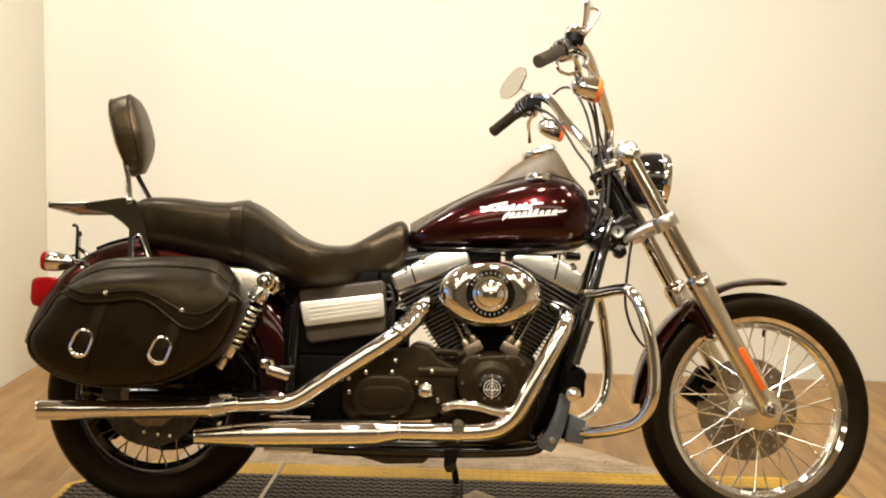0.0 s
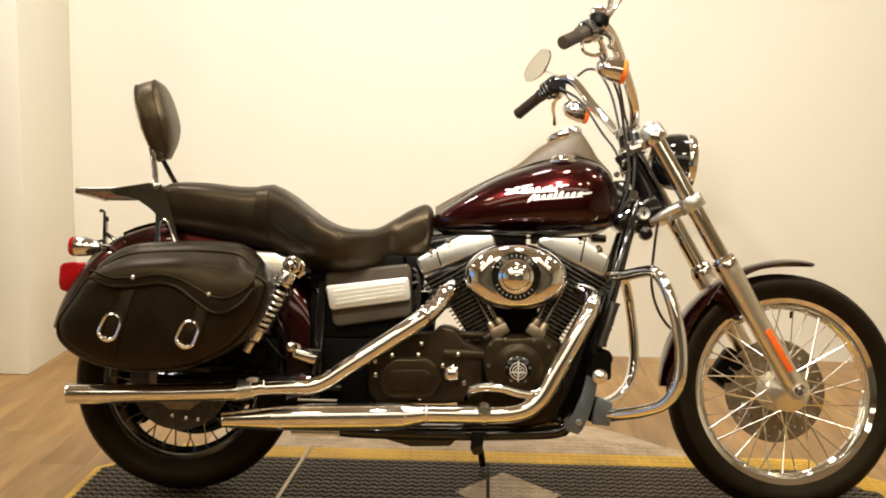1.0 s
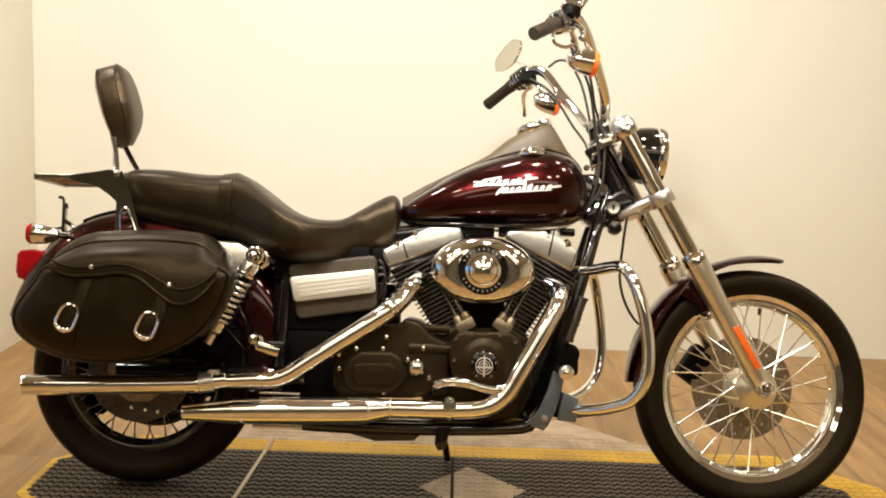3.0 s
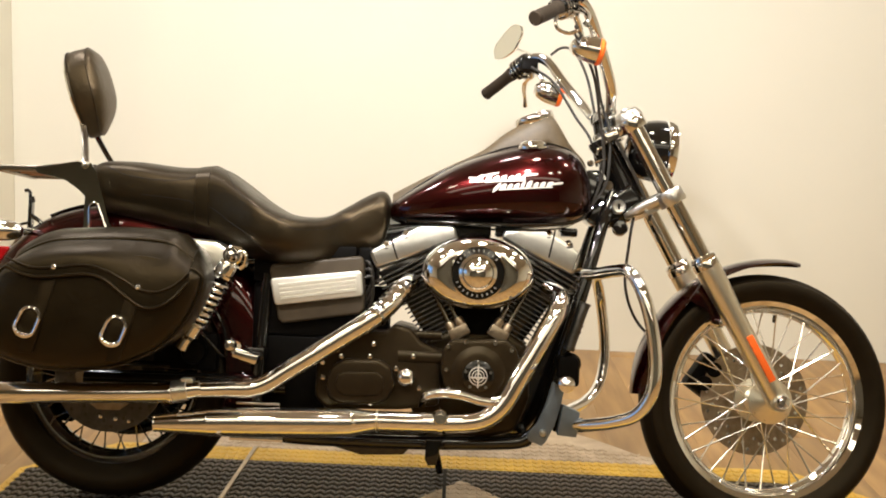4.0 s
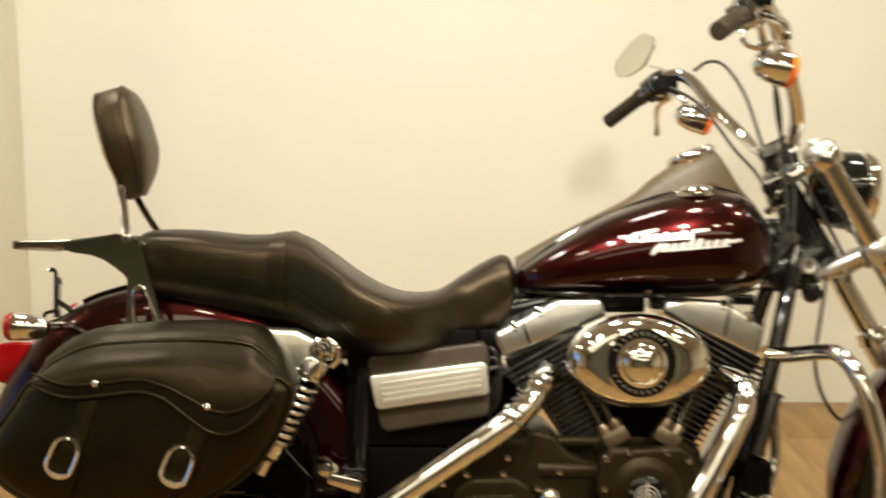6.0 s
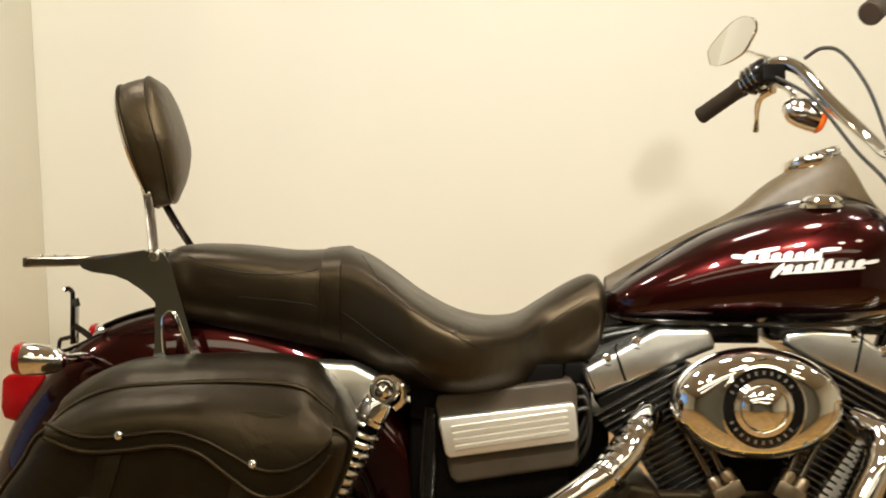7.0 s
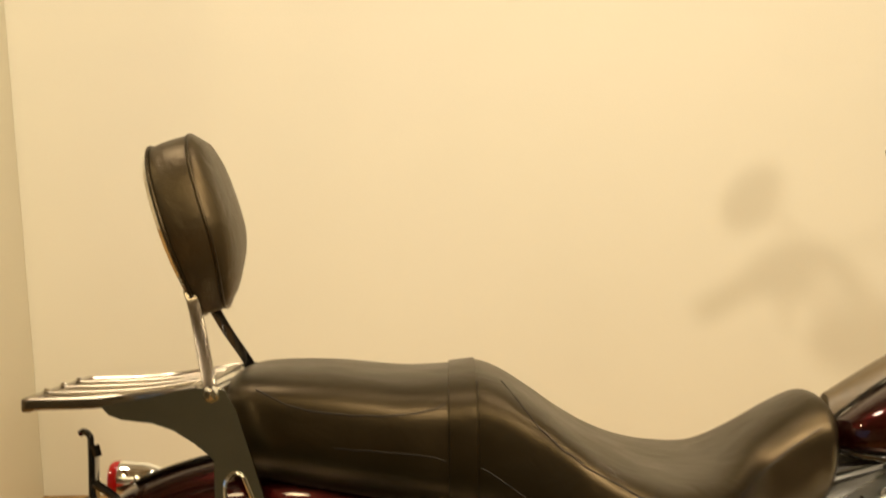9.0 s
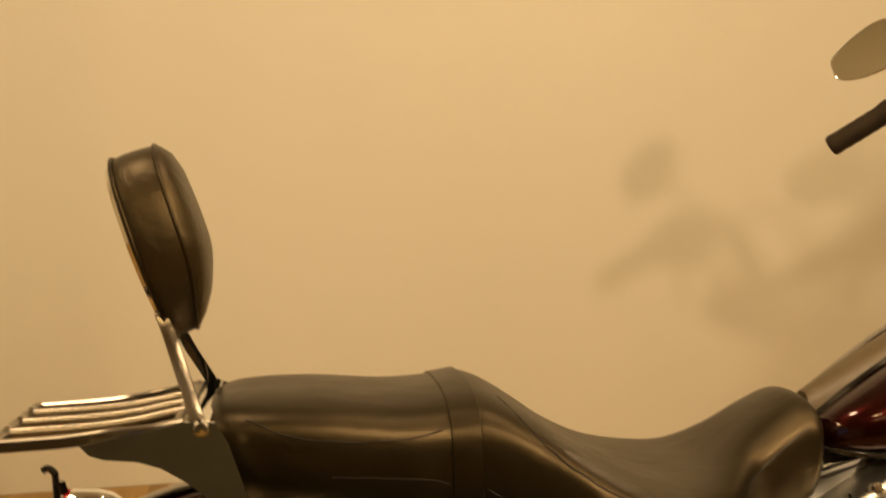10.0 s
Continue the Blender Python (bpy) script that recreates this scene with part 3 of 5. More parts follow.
for k, pts in enumerate(([(0.50, -0.29, 1.265), (0.552, -0.20, 1.215), (0.578, -0.10, 1.185), (0.595, -0.075, 1.116), (0.621, -0.075, 1.040), (0.623, -0.08, 0.948), (0.614, -0.08, 0.888), (0.580, -0.08, 0.834)],
                         [(0.482, 0.26, 1.298), (0.512, 0.24, 1.316), (0.545, 0.21, 1.300), (0.578, 0.15, 1.22), (0.598, 0.08, 1.10), (0.61, 0.0, 0.99), (0.60, -0.06, 0.90)],
                         [(0.495, -0.30, 1.25), (0.56, -0.19, 1.165), (0.592, -0.10, 1.06), (0.608, -0.08, 0.98), (0.606, -0.082, 0.915), (0.590, -0.082, 0.86), (0.575, -0.082, 0.82)],
                         [(0.42, 0.27, 1.265), (0.49, 0.22, 1.21), (0.55, 0.14, 1.10), (0.585, 0.06, 1.03), (0.60, 0.0, 0.95)],
                         [(0.70, -0.06, 0.84), (0.688, -0.05, 0.74), (0.69, 0.0, 0.62), (0.74, 0.05, 0.52), (0.84, 0.09, 0.45)])):
    part("control_cable", tube(pts, 0.0040, 8, 6), CABLE, bike, "black control cable")

# frame
neck = joined(lathe([(0.02, -0.10), (0.036, -0.10), (0.038, -0.09), (0.034, -0.07), (0.034, 0.07), (0.038, 0.09), (0.036, 0.10), (0.02, 0.10)], aim((0.655, 0, 0.935), (-math.sin(RAKE), 0, math.cos(RAKE))), 24),
              prism([(0.50, 0.93), (0.60, 0.935), (0.70, 0.83), (0.69, 0.80), (0.62, 0.775), (0.575, 0.80), (0.52, 0.84)], -0.05, 0.05, 0.01))
frame_ob = part("frame", joined(neck, *[tube([(0.64, 0.04 * s, 0.87), (0.605, 0.09 * s, 0.77), (0.565, 0.115 * s, 0.62), (0.515, 0.12 * s, 0.44), (0.47, 0.12 * s, 0.27), (0.435, 0.12 * s, 0.222), (0.37, 0.12 * s, 0.205), (0.1, 0.12 * s, 0.195), (-0.22, 0.12 * s, 0.20), (-0.27, 0.12 * s, 0.24), (-0.27, 0.12 * s, 0.42), (-0.26, 0.11 * s, 0.62)], 0.0175, 14, 5) for s in (-1, 1)],
                *[tube([(0.60, 0.02 * s, 0.86), (0.3, 0.025 * s, 0.80), (-0.05, 0.05 * s, 0.73), (-0.26, 0.09 * s, 0.66), (-0.46, 0.11 * s, 0.64)], 0.016, 12, 5) for s in (-1, 1)],
                tube([(-0.27, -0.12, 0.33), (-0.27, 0.12, 0.33)], 0.02, 12, 2), tube([(0.43, -0.12, 0.215), (0.43, 0.12, 0.215)], 0.0175, 12, 2)), GLOSS_BLACK, bike, "gloss black tube frame")
lock = part("fork_lock", lathe([(0.0001, 0.016), (0.006, 0.016), (0.007, 0.021), (0.016, 0.022), (0.019, 0.018), (0.019, -0.02)], Matrix.Translation((0.653, -0.062, 0.836)) @ SIDEWAYS, 24), SATIN, frame_ob, "round chrome fork lock")
part("lock_slot", block(0.651, 0.655, -0.086, -0.078, 0.828, 0.844, 0.001), MATT_BLACK, lock)
part("key_fob", lathe([(0.0001, 0.016), (0.018, 0.013), (0.022, 0.0), (0.018, -0.012), (0.0001, -0.016)], Matrix.Translation((0.657, -0.085, 0.779)) @ SIDEWAYS, 18), GLOSS_BLACK, frame_ob)
part("neck_cover", prism([(0.566, 0.800), (0.580, 0.832), (0.617, 0.853), (0.648, 0.874), (0.688, 0.904), (0.716, 0.868), (0.730, 0.838), (0.690, 0.815), (0.655, 0.795), (0.60, 0.778)], -0.058, 0.058, 0.012, 3), GLOSS_BLACK, frame_ob, "gloss black steering head cover")
# Highlight on the gloss black edge, built as a thin chrome tube.
part("edge_highlight", tube([(0.582, -0.057, 0.826), (0.617, -0.058, 0.847), (0.646, -0.057, 0.868)], 0.0035, 8, 4), DIMMED_CHROME, frame_ob, "highlight along the cover edge, built as a chrome line")
part("cover_plug", lathe([(0.0001, 0.008), (0.011, 0.007), (0.014, 0.0)], Matrix.Translation((0.626, -0.048, 0.892)) @ SIDEWAYS, 18), CONSOLE, frame_ob)
part("tank_bolt", lathe([(0.0001, 0.010), (0.006, 0.010), (0.007, 0.005), (0.009, 0.0)], Matrix.Translation((0.576, -0.055, 0.950)) @ SIDEWAYS, 14), CHROME, frame_ob, "chrome tank bolt")
part("cable_clip", joined(tube([(0.586, -0.06, 0.952), (0.605, -0.062, 0.959), (0.618, -0.064, 0.964)], 0.003, 8, 3), tube([(0.592, -0.06, 0.972), (0.594, -0.062, 0.988), (0.606, -0.062, 0.992)], 0.0035, 8, 3)), CHROME, frame_ob, "small chrome clips")
part("clamp_arm", tube([(0.765, -0.105, 0.862), (0.735, -0.092, 0.846), (0.705, -0.078, 0.828), (0.674, -0.060, 0.811)], 0.016, 14, 4, radii=[0.017, 0.017, 0.014, 0.008]), SATIN, bike, "silver arm of the lower clamp")
part("brake_line", tube([(0.628, -0.082, 1.030), (0.640, -0.082, 1.010), (0.684, -0.082, 0.934), (0.732, -0.082, 0.835), (0.735, -0.08, 0.80)], 0.0042, 8, 5), CABLE, bike, "black front brake line")
part("oil_hose", joined(tube([(0.566, -0.150, 0.575), (0.548, -0.152, 0.52), (0.528, -0.152, 0.455)], 0.0135, 16, 3), *[lathe([(0.013, -0.004), (0.0155, -0.003), (0.0155, 0.003), (0.013, 0.004)], aim((0.566 - 0.038 * k, -0.1505, 0.575 - 0.12 * k), (0.3, 0, 1)), 16) for k in (0.0, 0.45, 0.58, 0.95)]), SHADED_DARK_STEEL, frame_ob, "dark metal sleeve on the down tube")
part("lower_cradle", prism([(0.30, 0.222), (0.43, 0.226), (0.462, 0.262), (0.515, 0.44), (0.545, 0.545), (0.52, 0.56), (0.47, 0.46), (0.40, 0.32)], -0.06, 0.06, 0.008), GLOSS_BLACK, frame_ob, "black lower frame cradle")
part("horn", joined(lathe([(0.0001, 0.022), (0.02, 0.020), (0.028, 0.012), (0.028, -0.02)], Matrix.Translation((0.535, -0.13, 0.42)) @ pose(0, 0, 0, 90, 30, 0), 20), block(0.50, 0.56, -0.15, -0.05, 0.36, 0.44, 0.012)), MATT_BLACK, frame_ob)
part("belt_guard", prism([(-0.95, 0.205), (-0.86, 0.180), (-0.834, 0.178), (-0.814, 0.194), (-0.799, 0.201), (-0.607, 0.209), (-0.58, 0.224), (-0.46, 0.255), (-0.45, 0.425), (-0.60, 0.440), (-0.90, 0.425)], 0.118, 0.13, 0.004), GLOSS_BLACK, bike, "black belt guard")
part("swingarm", joined(*[tube([(-0.2, 0.13 * s, 0.33), (-0.45, 0.14 * s, 0.33), (-0.72, 0.14 * s, 0.33)], 0.026, 12, 3) for s in (-1, 1)]), GLOSS_BLACK, bike, "black swingarm")
part("kickstand", tube([(0.17, 0.12, 0.19), (0.195, 0.20, 0.12), (0.205, 0.27, 0.062)], 0.011, 10, 4), GLOSS_BLACK, bike, "black kickstand leg")
part("frame_tab", joined(prism([(0.172, 0.21), (0.212, 0.21), (0.205, 0.175), (0.20, 0.145), (0.178, 0.142), (0.168, 0.16)], -0.15, -0.12, 0.003), *[lathe([(0.0001, 0.006), (0.006, 0.005), (0.007, 0)], Matrix.Translation((x, -0.151, 0.195)) @ SIDEWAYS, 10) for x in (0.165, 0.212)]), GLOSS_BLACK, frame_ob)
part("belly_pan", prism([(-0.30, 0.215), (-0.10, 0.21), (-0.075, 0.175), (0.0, 0.155), (0.11, 0.16), (0.14, 0.19), (0.17, 0.215)], -0.10, 0.10, 0.008), GLOSS_BLACK, frame_ob)
part("rail_bracket", joined(block(-0.34, -0.20, -0.145, -0.13, 0.185, 0.20, 0.003), block(-0.335, -0.31, -0.15, -0.128, 0.186, 0.20, 0.002), block(-0.24, -0.215, -0.15, -0.128, 0.186, 0.20, 0.002)), CHROME, frame_ob)

# ---- tank, seat, fenders ----


def table(rows, n):
    """Rows of numbers, smoothly filled in between, as lists."""
    cols = list(zip(*rows))
    out = []
    for c in range(0, len(cols), 3):
        tri = [(cols[c][i], cols[c + 1][i] if c + 1 < len(cols) else 0, cols[c + 2][i] if c + 2 < len(cols) else 0) for i in range(len(rows))]
        out.append(spline(tri, n))
    return [[v for o in out for v in o[i]] for i in range(len(out[0]))]


def hull(x, top, bottom, w, power, dip=0.0, seg=36, under=0.35, crown=None):
    """A closed cross-section at x: a rounded back above, a flatter belly below."""
    ring = []
    mid = bottom + (top - bottom) * under
    for j in range(seg):
        a = 2 * math.pi * j / seg
        ca, sa = math.cos(a), math.sin(a)
        pw = crown if crown and sa > 0 else power
        y = w * math.copysign(abs(ca) ** pw, ca)
        z = mid + (top - mid if sa > 0 else mid - bottom) * math.copysign(abs(sa) ** pw, sa)
        if sa > 0:
            z -= dip * math.exp(-(y / 0.035) ** 2)
        ring.append(Vector((x, y, z)))
    return ring


TANK = [(0.042, 0.806, 0.790, 0.035), (0.055, 0.828, 0.779, 0.068), (0.105, 0.864, 0.772, 0.105), (0.219, 0.934, 0.768, 0.142), (0.332, 0.977, 0.768, 0.162), (0.412, 0.996, 0.770, 0.170),
        (0.477, 0.997, 0.774, 0.166), (0.526, 0.980, 0.782, 0.150), (0.558, 0.948, 0.798, 0.125), (0.576, 0.910, 0.82, 0.092), (0.583, 0.880, 0.845, 0.045)]
tank = part("fuel_tank", skin([hull(x, t, b, w, 0.72, 0.012, 44, 0.38) for x, t, b, w, *_ in table(TANK, 5)]), PAINT, bike, "glossy maroon teardrop fuel tank")
part("tank_seam", joined(*[tube([(x, -s * max(0.03, w * 0.80), b + 0.004) for x, t, b, w in TANK[1:-1]], 0.005, 8, 3) for s in (-1, 1)]), GLOSS_BLACK, tank)
CONS = [(0.05, 0.850, 0.022), (0.12, 0.890, 0.034), (0.20, 0.932, 0.040), (0.286, 0.976, 0.044), (0.34, 1.020, 0.050), (0.38, 1.046, 0.056), (0.43, 1.072, 0.060), (0.468, 1.078, 0.058), (0.495, 1.046, 0.054), (0.523, 1.002, 0.046), (0.558, 0.965, 0.034), (0.570, 0.945, 0.02)]
console = part("console", skin([hull(x, t, t - 0.085, w, 0.5, 0.0, 28, 0.2) for x, t, w, *_ in table(CONS, 4)]), CONSOLE, bike, "matt black tank console")
part("console_trim", joined(*[tube([(x, s * (w + 0.003), np.interp(x, [r[0] for r in TANK], [r[1] for r in TANK]) - 0.002) for x, t, w in CONS[:-1]], 0.0042, 8, 4) for s in (-1, 1)]), GLOSS_BLACK, console, "black console edging")
gm = aim((0.424, 0, 1.067), (-0.34, 0, 0.94))
gauge = part("speedometer", lathe([(0.046, -0.02), (0.054, -0.01), (0.056, 0.004), (0.052, 0.012), (0.046, 0.012), (0.045, 0.006)], gm, 36), CHROME, bike, "chrome-ringed speedometer")
part("gauge_face", lathe([(0.0001, 0.007), (0.045, 0.007), (0.045, 0.002), (0.0001, 0.002)], gm, 36), GLOSS_BLACK, gauge, "dark gauge face")
cap = part("fuel_cap", lathe([(0.028, -0.012), (0.036, -0.006), (0.037, 0.002), (0.033, 0.006), (0.030, 0.009), (0.018, 0.012), (0.0001, 0.0125)], aim((0.419, -0.090, 0.989), (-0.05, -0.10, 1)), 32), CHROME, tank, "chrome fuel cap")
part("cap_ring", lathe([(0.035, -0.014), (0.042, -0.010), (0.042, -0.004), (0.036, -0.002)], aim((0.419, -0.090, 0.989), (-0.05, -0.10, 1)), 32), CHROME, tank)


def tank_side(x, z):
    """The tank's near side at x and z."""
    for a, b in zip(TANK, TANK[1:]):
        if a[0] <= x <= b[0]:
            k = (x - a[0]) / (b[0] - a[0])
            t, bo, w = (a[i] + (b[i] - a[i]) * k for i in (1, 2, 3))
            mid = bo + (t - bo) * 0.38
            s = min(1.0, abs(z - mid) / ((t - mid) if z > mid else (mid - bo)))
            s = s ** (1 / 0.72)
            return -w * max(0.0, 1 - s * s) ** 0.36
    return -0.1


def badge(strokes, name, parent):
    """Slanting strokes of a script badge, laid on the tank's side as plain bars."""
    for x0, z0, x1, z1, h in strokes:
        rings = []
        for i in range(7):
            x, z = x0 + (x1 - x0) * i / 6, z0 + (z1 - z0) * i / 6
            hh = h * (0.55 + 0.45 * math.sin(math.pi * (i + 0.6) / 7))
            rings.append([Vector((x + dx, tank_side(x, zz) - dy, zz)) for zz, dx, dy in ((z - hh, -hh * 0.25, -0.002), (z + hh, hh * 0.25, -0.002), (z + hh, hh * 0.25, 0.0022), (z - hh, -hh * 0.25, 0.0022))])
        part(name, skin(rings), WHITE, parent, "pale bar of the tank badge")


row1 = [(0.252, 0.890, 0.275, 0.889, 0.004), (0.272, 0.886, 0.291, 0.893, 0.010), (0.288, 0.896, 0.330, 0.905, 0.004), (0.296, 0.886, 0.312, 0.891, 0.009), (0.316, 0.888, 0.331, 0.891, 0.0075), (0.335, 0.889, 0.350, 0.893, 0.0085),
        (0.354, 0.889, 0.368, 0.893, 0.008), (0.371, 0.893, 0.384, 0.897, 0.009), (0.384, 0.890, 0.398, 0.894, 0.007), (0.396, 0.902, 0.430, 0.905, 0.0035), (0.268, 0.881, 0.400, 0.887, 0.0022)]
row2 = [(0.316, 0.858, 0.336, 0.875, 0.008), (0.334, 0.866, 0.350, 0.871, 0.0085), (0.353, 0.868, 0.366, 0.872, 0.0075), (0.369, 0.869, 0.384, 0.874, 0.008), (0.387, 0.872, 0.398, 0.878, 0.010), (0.401, 0.874, 0.416, 0.880, 0.010),
        (0.419, 0.874, 0.432, 0.878, 0.0075), (0.436, 0.876, 0.450, 0.880, 0.0075), (0.454, 0.878, 0.470, 0.882, 0.007), (0.470, 0.881, 0.496, 0.885, 0.0035), (0.330, 0.861, 0.470, 0.873, 0.0022)]
badge(row1, "badge_bar", tank)
badge(row2, "badge_bar", tank)

SEAT = [(-0.752, 0.85, 0.805, 0.059, 0.62), (-0.742, 0.883, 0.78, 0.103, 0.62), (-0.712, 0.902, 0.76, 0.135, 0.64), (-0.62, 0.904, 0.742, 0.152, 0.67), (-0.52, 0.895, 0.724, 0.157, 0.71), (-0.45, 0.897, 0.708, 0.159, 0.74),
        (-0.42, 0.9, 0.698, 0.164, 0.69), (-0.385, 0.887, 0.682, 0.176, 0.64), (-0.34, 0.856, 0.662, 0.197, 0.56), (-0.295, 0.822, 0.648, 0.222, 0.5), (-0.25, 0.796, 0.641, 0.234, 0.54), (-0.205, 0.779, 0.64, 0.239, 0.58),
        (-0.16, 0.774, 0.642, 0.214, 0.62), (-0.113, 0.781, 0.645, 0.168, 0.71), (-0.067, 0.81, 0.652, 0.115, 0.81), (-0.022, 0.838, 0.668, 0.099, 0.84), (0.017, 0.855, 0.692, 0.091, 0.84), (0.038, 0.847, 0.725, 0.086, 0.84),
        (0.05, 0.815, 0.775, 0.054, 0.84)]
FLANK, WAIST = 0.72, 0.66
seat = part("seat", skin([hull(x, t, b, w, FLANK, 0.0, 64, WAIST, k) for x, t, b, w, k, *_ in table(SEAT, 6)]), LEATHER, bike, "black leather two-up seat")


def seat_line(path, off=0.0):
    """Points on the seat's skin: x and angle in degrees above the near edge."""
    pts = []
    rows = table(SEAT, 12)
    for x, a in path:
        r = min(rows, key=lambda q: abs(q[0] - x))
        t, b, w = r[1], r[2], r[3]
        mid = b + (t - b) * WAIST
        ca, sa = math.cos(radians(a)), math.sin(radians(a))
        pw = r[4] if sa > 0 else FLANK
        p = Vector((x, -w * math.copysign(abs(ca) ** pw, ca), mid + ((t - mid) if sa > 0 else (mid - b)) * math.copysign(abs(sa) ** pw, sa)))
        n = Vector((0, p.y / w * 1.0, (p.z - mid) / (t - mid)))
        pts.append(p + n.normalized() * off)
    return pts


band = [[(x, a) for a in np.linspace(-38, 218, 49)] for x in (-0.457, -0.454, -0.420, -0.417)]
offs = (-0.004, 0.0030, 0.0030, -0.004)
strips = [seat_line(b, o) for b, o in zip(band, offs)]
part("grab_strap", skin([[q[i] for q in strips] for i in range(49)]), LEATHER, seat, "black leather strap across the seat")
for pth in ([(-0.693, 25), (-0.652, 7), (-0.593, 3), (-0.527, 7), (-0.475, 15), (-0.458, 22)],
            [(-0.595, -12), (-0.527, -10), (-0.477, -10), (-0.458, -12)],
            [(-0.388, 66), (-0.352, 31), (-0.312, 19), (-0.265, 19), (-0.223, 14), (-0.185, 2), (-0.142, 3), (-0.08, 5), (-0.032, 10), (0.02, 15)],
            [(-0.415, -12), (-0.362, -16), (-0.305, -19), (-0.245, -38)],
            [(-0.223, 10), (-0.218, 22), (-0.21, 38)]):
    fine = [(v.x, v.y) for v in spline([(x, a, 0) for x, a in pth], 6)]
    part("seam", tube(seat_line(fine, 0.0000), 0.0010, 6, 1), STITCH, seat, "sewn seam")

# rear fender and its struts
rings = []
for i in range(49):
    a = radians(160 - 174 * i / 48)
    R = 0.462 - 0.040 * max(0, (12 - i) / 12) ** 1.1
    w = 0.094
    out = [(u, R - 0.055 * abs(u) ** 4.0 - 0.004 * u * u) for u in np.linspace(-1, 1, 15)]
    deep = 0.04 + 0.05 * min(1, i / 20)
    out = [(-1.0, out[0][1] - deep)] + out + [(1.0, out[-1][1] - deep)]
    rings.append([Vector((AXLE_R.x + r * math.cos(a), u * w * k, AXLE_R.z + r * math.sin(a))) for us, k, dr in ((out, 1, 0), (list(reversed(out)), 0.96, 0.004)) for u, r in [(u, r - dr) for u, r in us]])
rfender = part("rear_fender", skin(rings), PAINT, bike, "glossy maroon rear fender")
for side in (-1, 1):
    part("fender_strut", prism([(-0.338, 0.640), (-0.350, 0.678), (-0.395, 0.700), (-0.45, 0.702), (-0.60, 0.695), (-0.75, 0.69), (-0.76, 0.665), (-0.60, 0.665), (-0.47, 0.645), (-0.415, 0.610), (-0.375, 0.612)], 0.10 * side, 0.165 * side, 0.014, 3), POLISHED, bike, "polished fender strut")
part("fender_trim", tube([(AXLE_R.x + 0.464 * math.cos(radians(a)), -0.035, AXLE_R.z + 0.464 * math.sin(radians(a))) for a in (98, 104, 110, 115)], 0.004, 8, 4), GLOSS_BLACK, rfender)

# tail lamp, rear signals and plate bracket
tl = part("tail_lamp", prism([(-1.050, 0.580), (-1.056, 0.60), (-1.054, 0.650), (-1.044, 0.660), (-1.01, 0.664), (-0.972, 0.663), (-1.000, 0.579), (-1.03, 0.574)], -0.045, 0.045, 0.010, 3), RED, bike, "red plastic tail lamp")
part("lamp_base", prism([(-0.971, 0.666), (-0.950, 0.695), (-0.93, 0.69), (-0.955, 0.640), (-0.985, 0.590), (-1.012, 0.566), (-1.022, 0.570), (-0.998, 0.578)], -0.046, 0.046, 0.006), CHROME, tl, "chrome tail lamp base")
for side in (-1, 1):
    c = Vector((-0.918, 0.195 * side, 0.702 if side < 0 else 0.712))
    s = part("rear_signal", lathe([(0.0001, -0.036), (0.012, -0.033), (0.021, -0.020), (0.026, 0.0), (0.028, 0.026), (0.0275, 0.036)], aim(c, (-1, 0, 0.03)), 28), CHROME, bike, "chrome bullet rear turn signal")
    part("lens", lathe([(0.028, 0.036), (0.0285, 0.043), (0.025, 0.050), (0.0001, 0.053)], aim(c, (-1, 0, 0.03)), 28), RED, s, "red lens")
    part("signal_stalk", tube([c + Vector((0.02, -0.01 * side, 0)), c + Vector((0.04, -0.05 * side, 0.0)), (-0.88, 0.07 * side, 0.70)], 0.009, 10, 4), CHROME, s)
part("plate_bracket", joined(block(-0.934, -0.928, -0.030, 0.004, 0.715, 0.798, 0.002), tube([(-0.930, -0.025, 0.72), (-0.931, -0.025, 0.80), (-0.933, -0.025, 0.813), (-0.940, -0.025, 0.818), (-0.946, -0.025, 0.815)], 0.0045, 8, 3), tube([(-0.922, -0.025, 0.785), (-0.926, -0.025, 0.80)], 0.006, 8, 2), tube([(-0.925, -0.03, 0.75), (-0.90, -0.035, 0.735), (-0.875, -0.04, 0.715)], 0.006, 8, 3), tube([(-0.952, -0.03, 0.724), (-0.953, -0.03, 0.704), (-0.93, -0.03, 0.708), (-0.895, -0.03, 0.725)], 0.004, 8, 3), tube([(-0.952, -0.03, 0.724), (-0.93, -0.03, 0.730)], 0.004, 8, 2)), GLOSS_BLACK, bike, "black plate bracket")

part("fender_end_trim", tube([(-0.958, -0.062, 0.652), (-0.975, -0.064, 0.618), (-0.994, -0.065, 0.585), (-1.008, -0.065, 0.560)], 0.006, 8, 4), CHROME, rfender, "chrome strip at the fender end")

# sissy bar, pad and rack


def pierced(outer, hole, y0, y1):
    """A flat plate with one opening, drawn out along y."""
    bm = bmesh.new()
    for loop in (outer, hole):
        vs = [bm.verts.new((x, y0, z)) for x, z in loop]
        for a, b in zip(vs, vs[1:] + vs[:1]):
            bm.edges.new((a, b))
    bmesh.ops.triangle_fill(bm, edges=list(bm.edges), use_beauty=True)
    r = bmesh.ops.extrude_face_region(bm, geom=list(bm.faces))
    for v in r["geom"]:
        if isinstance(v, bmesh.types.BMVert):
            v.co.y = y1
    return bm


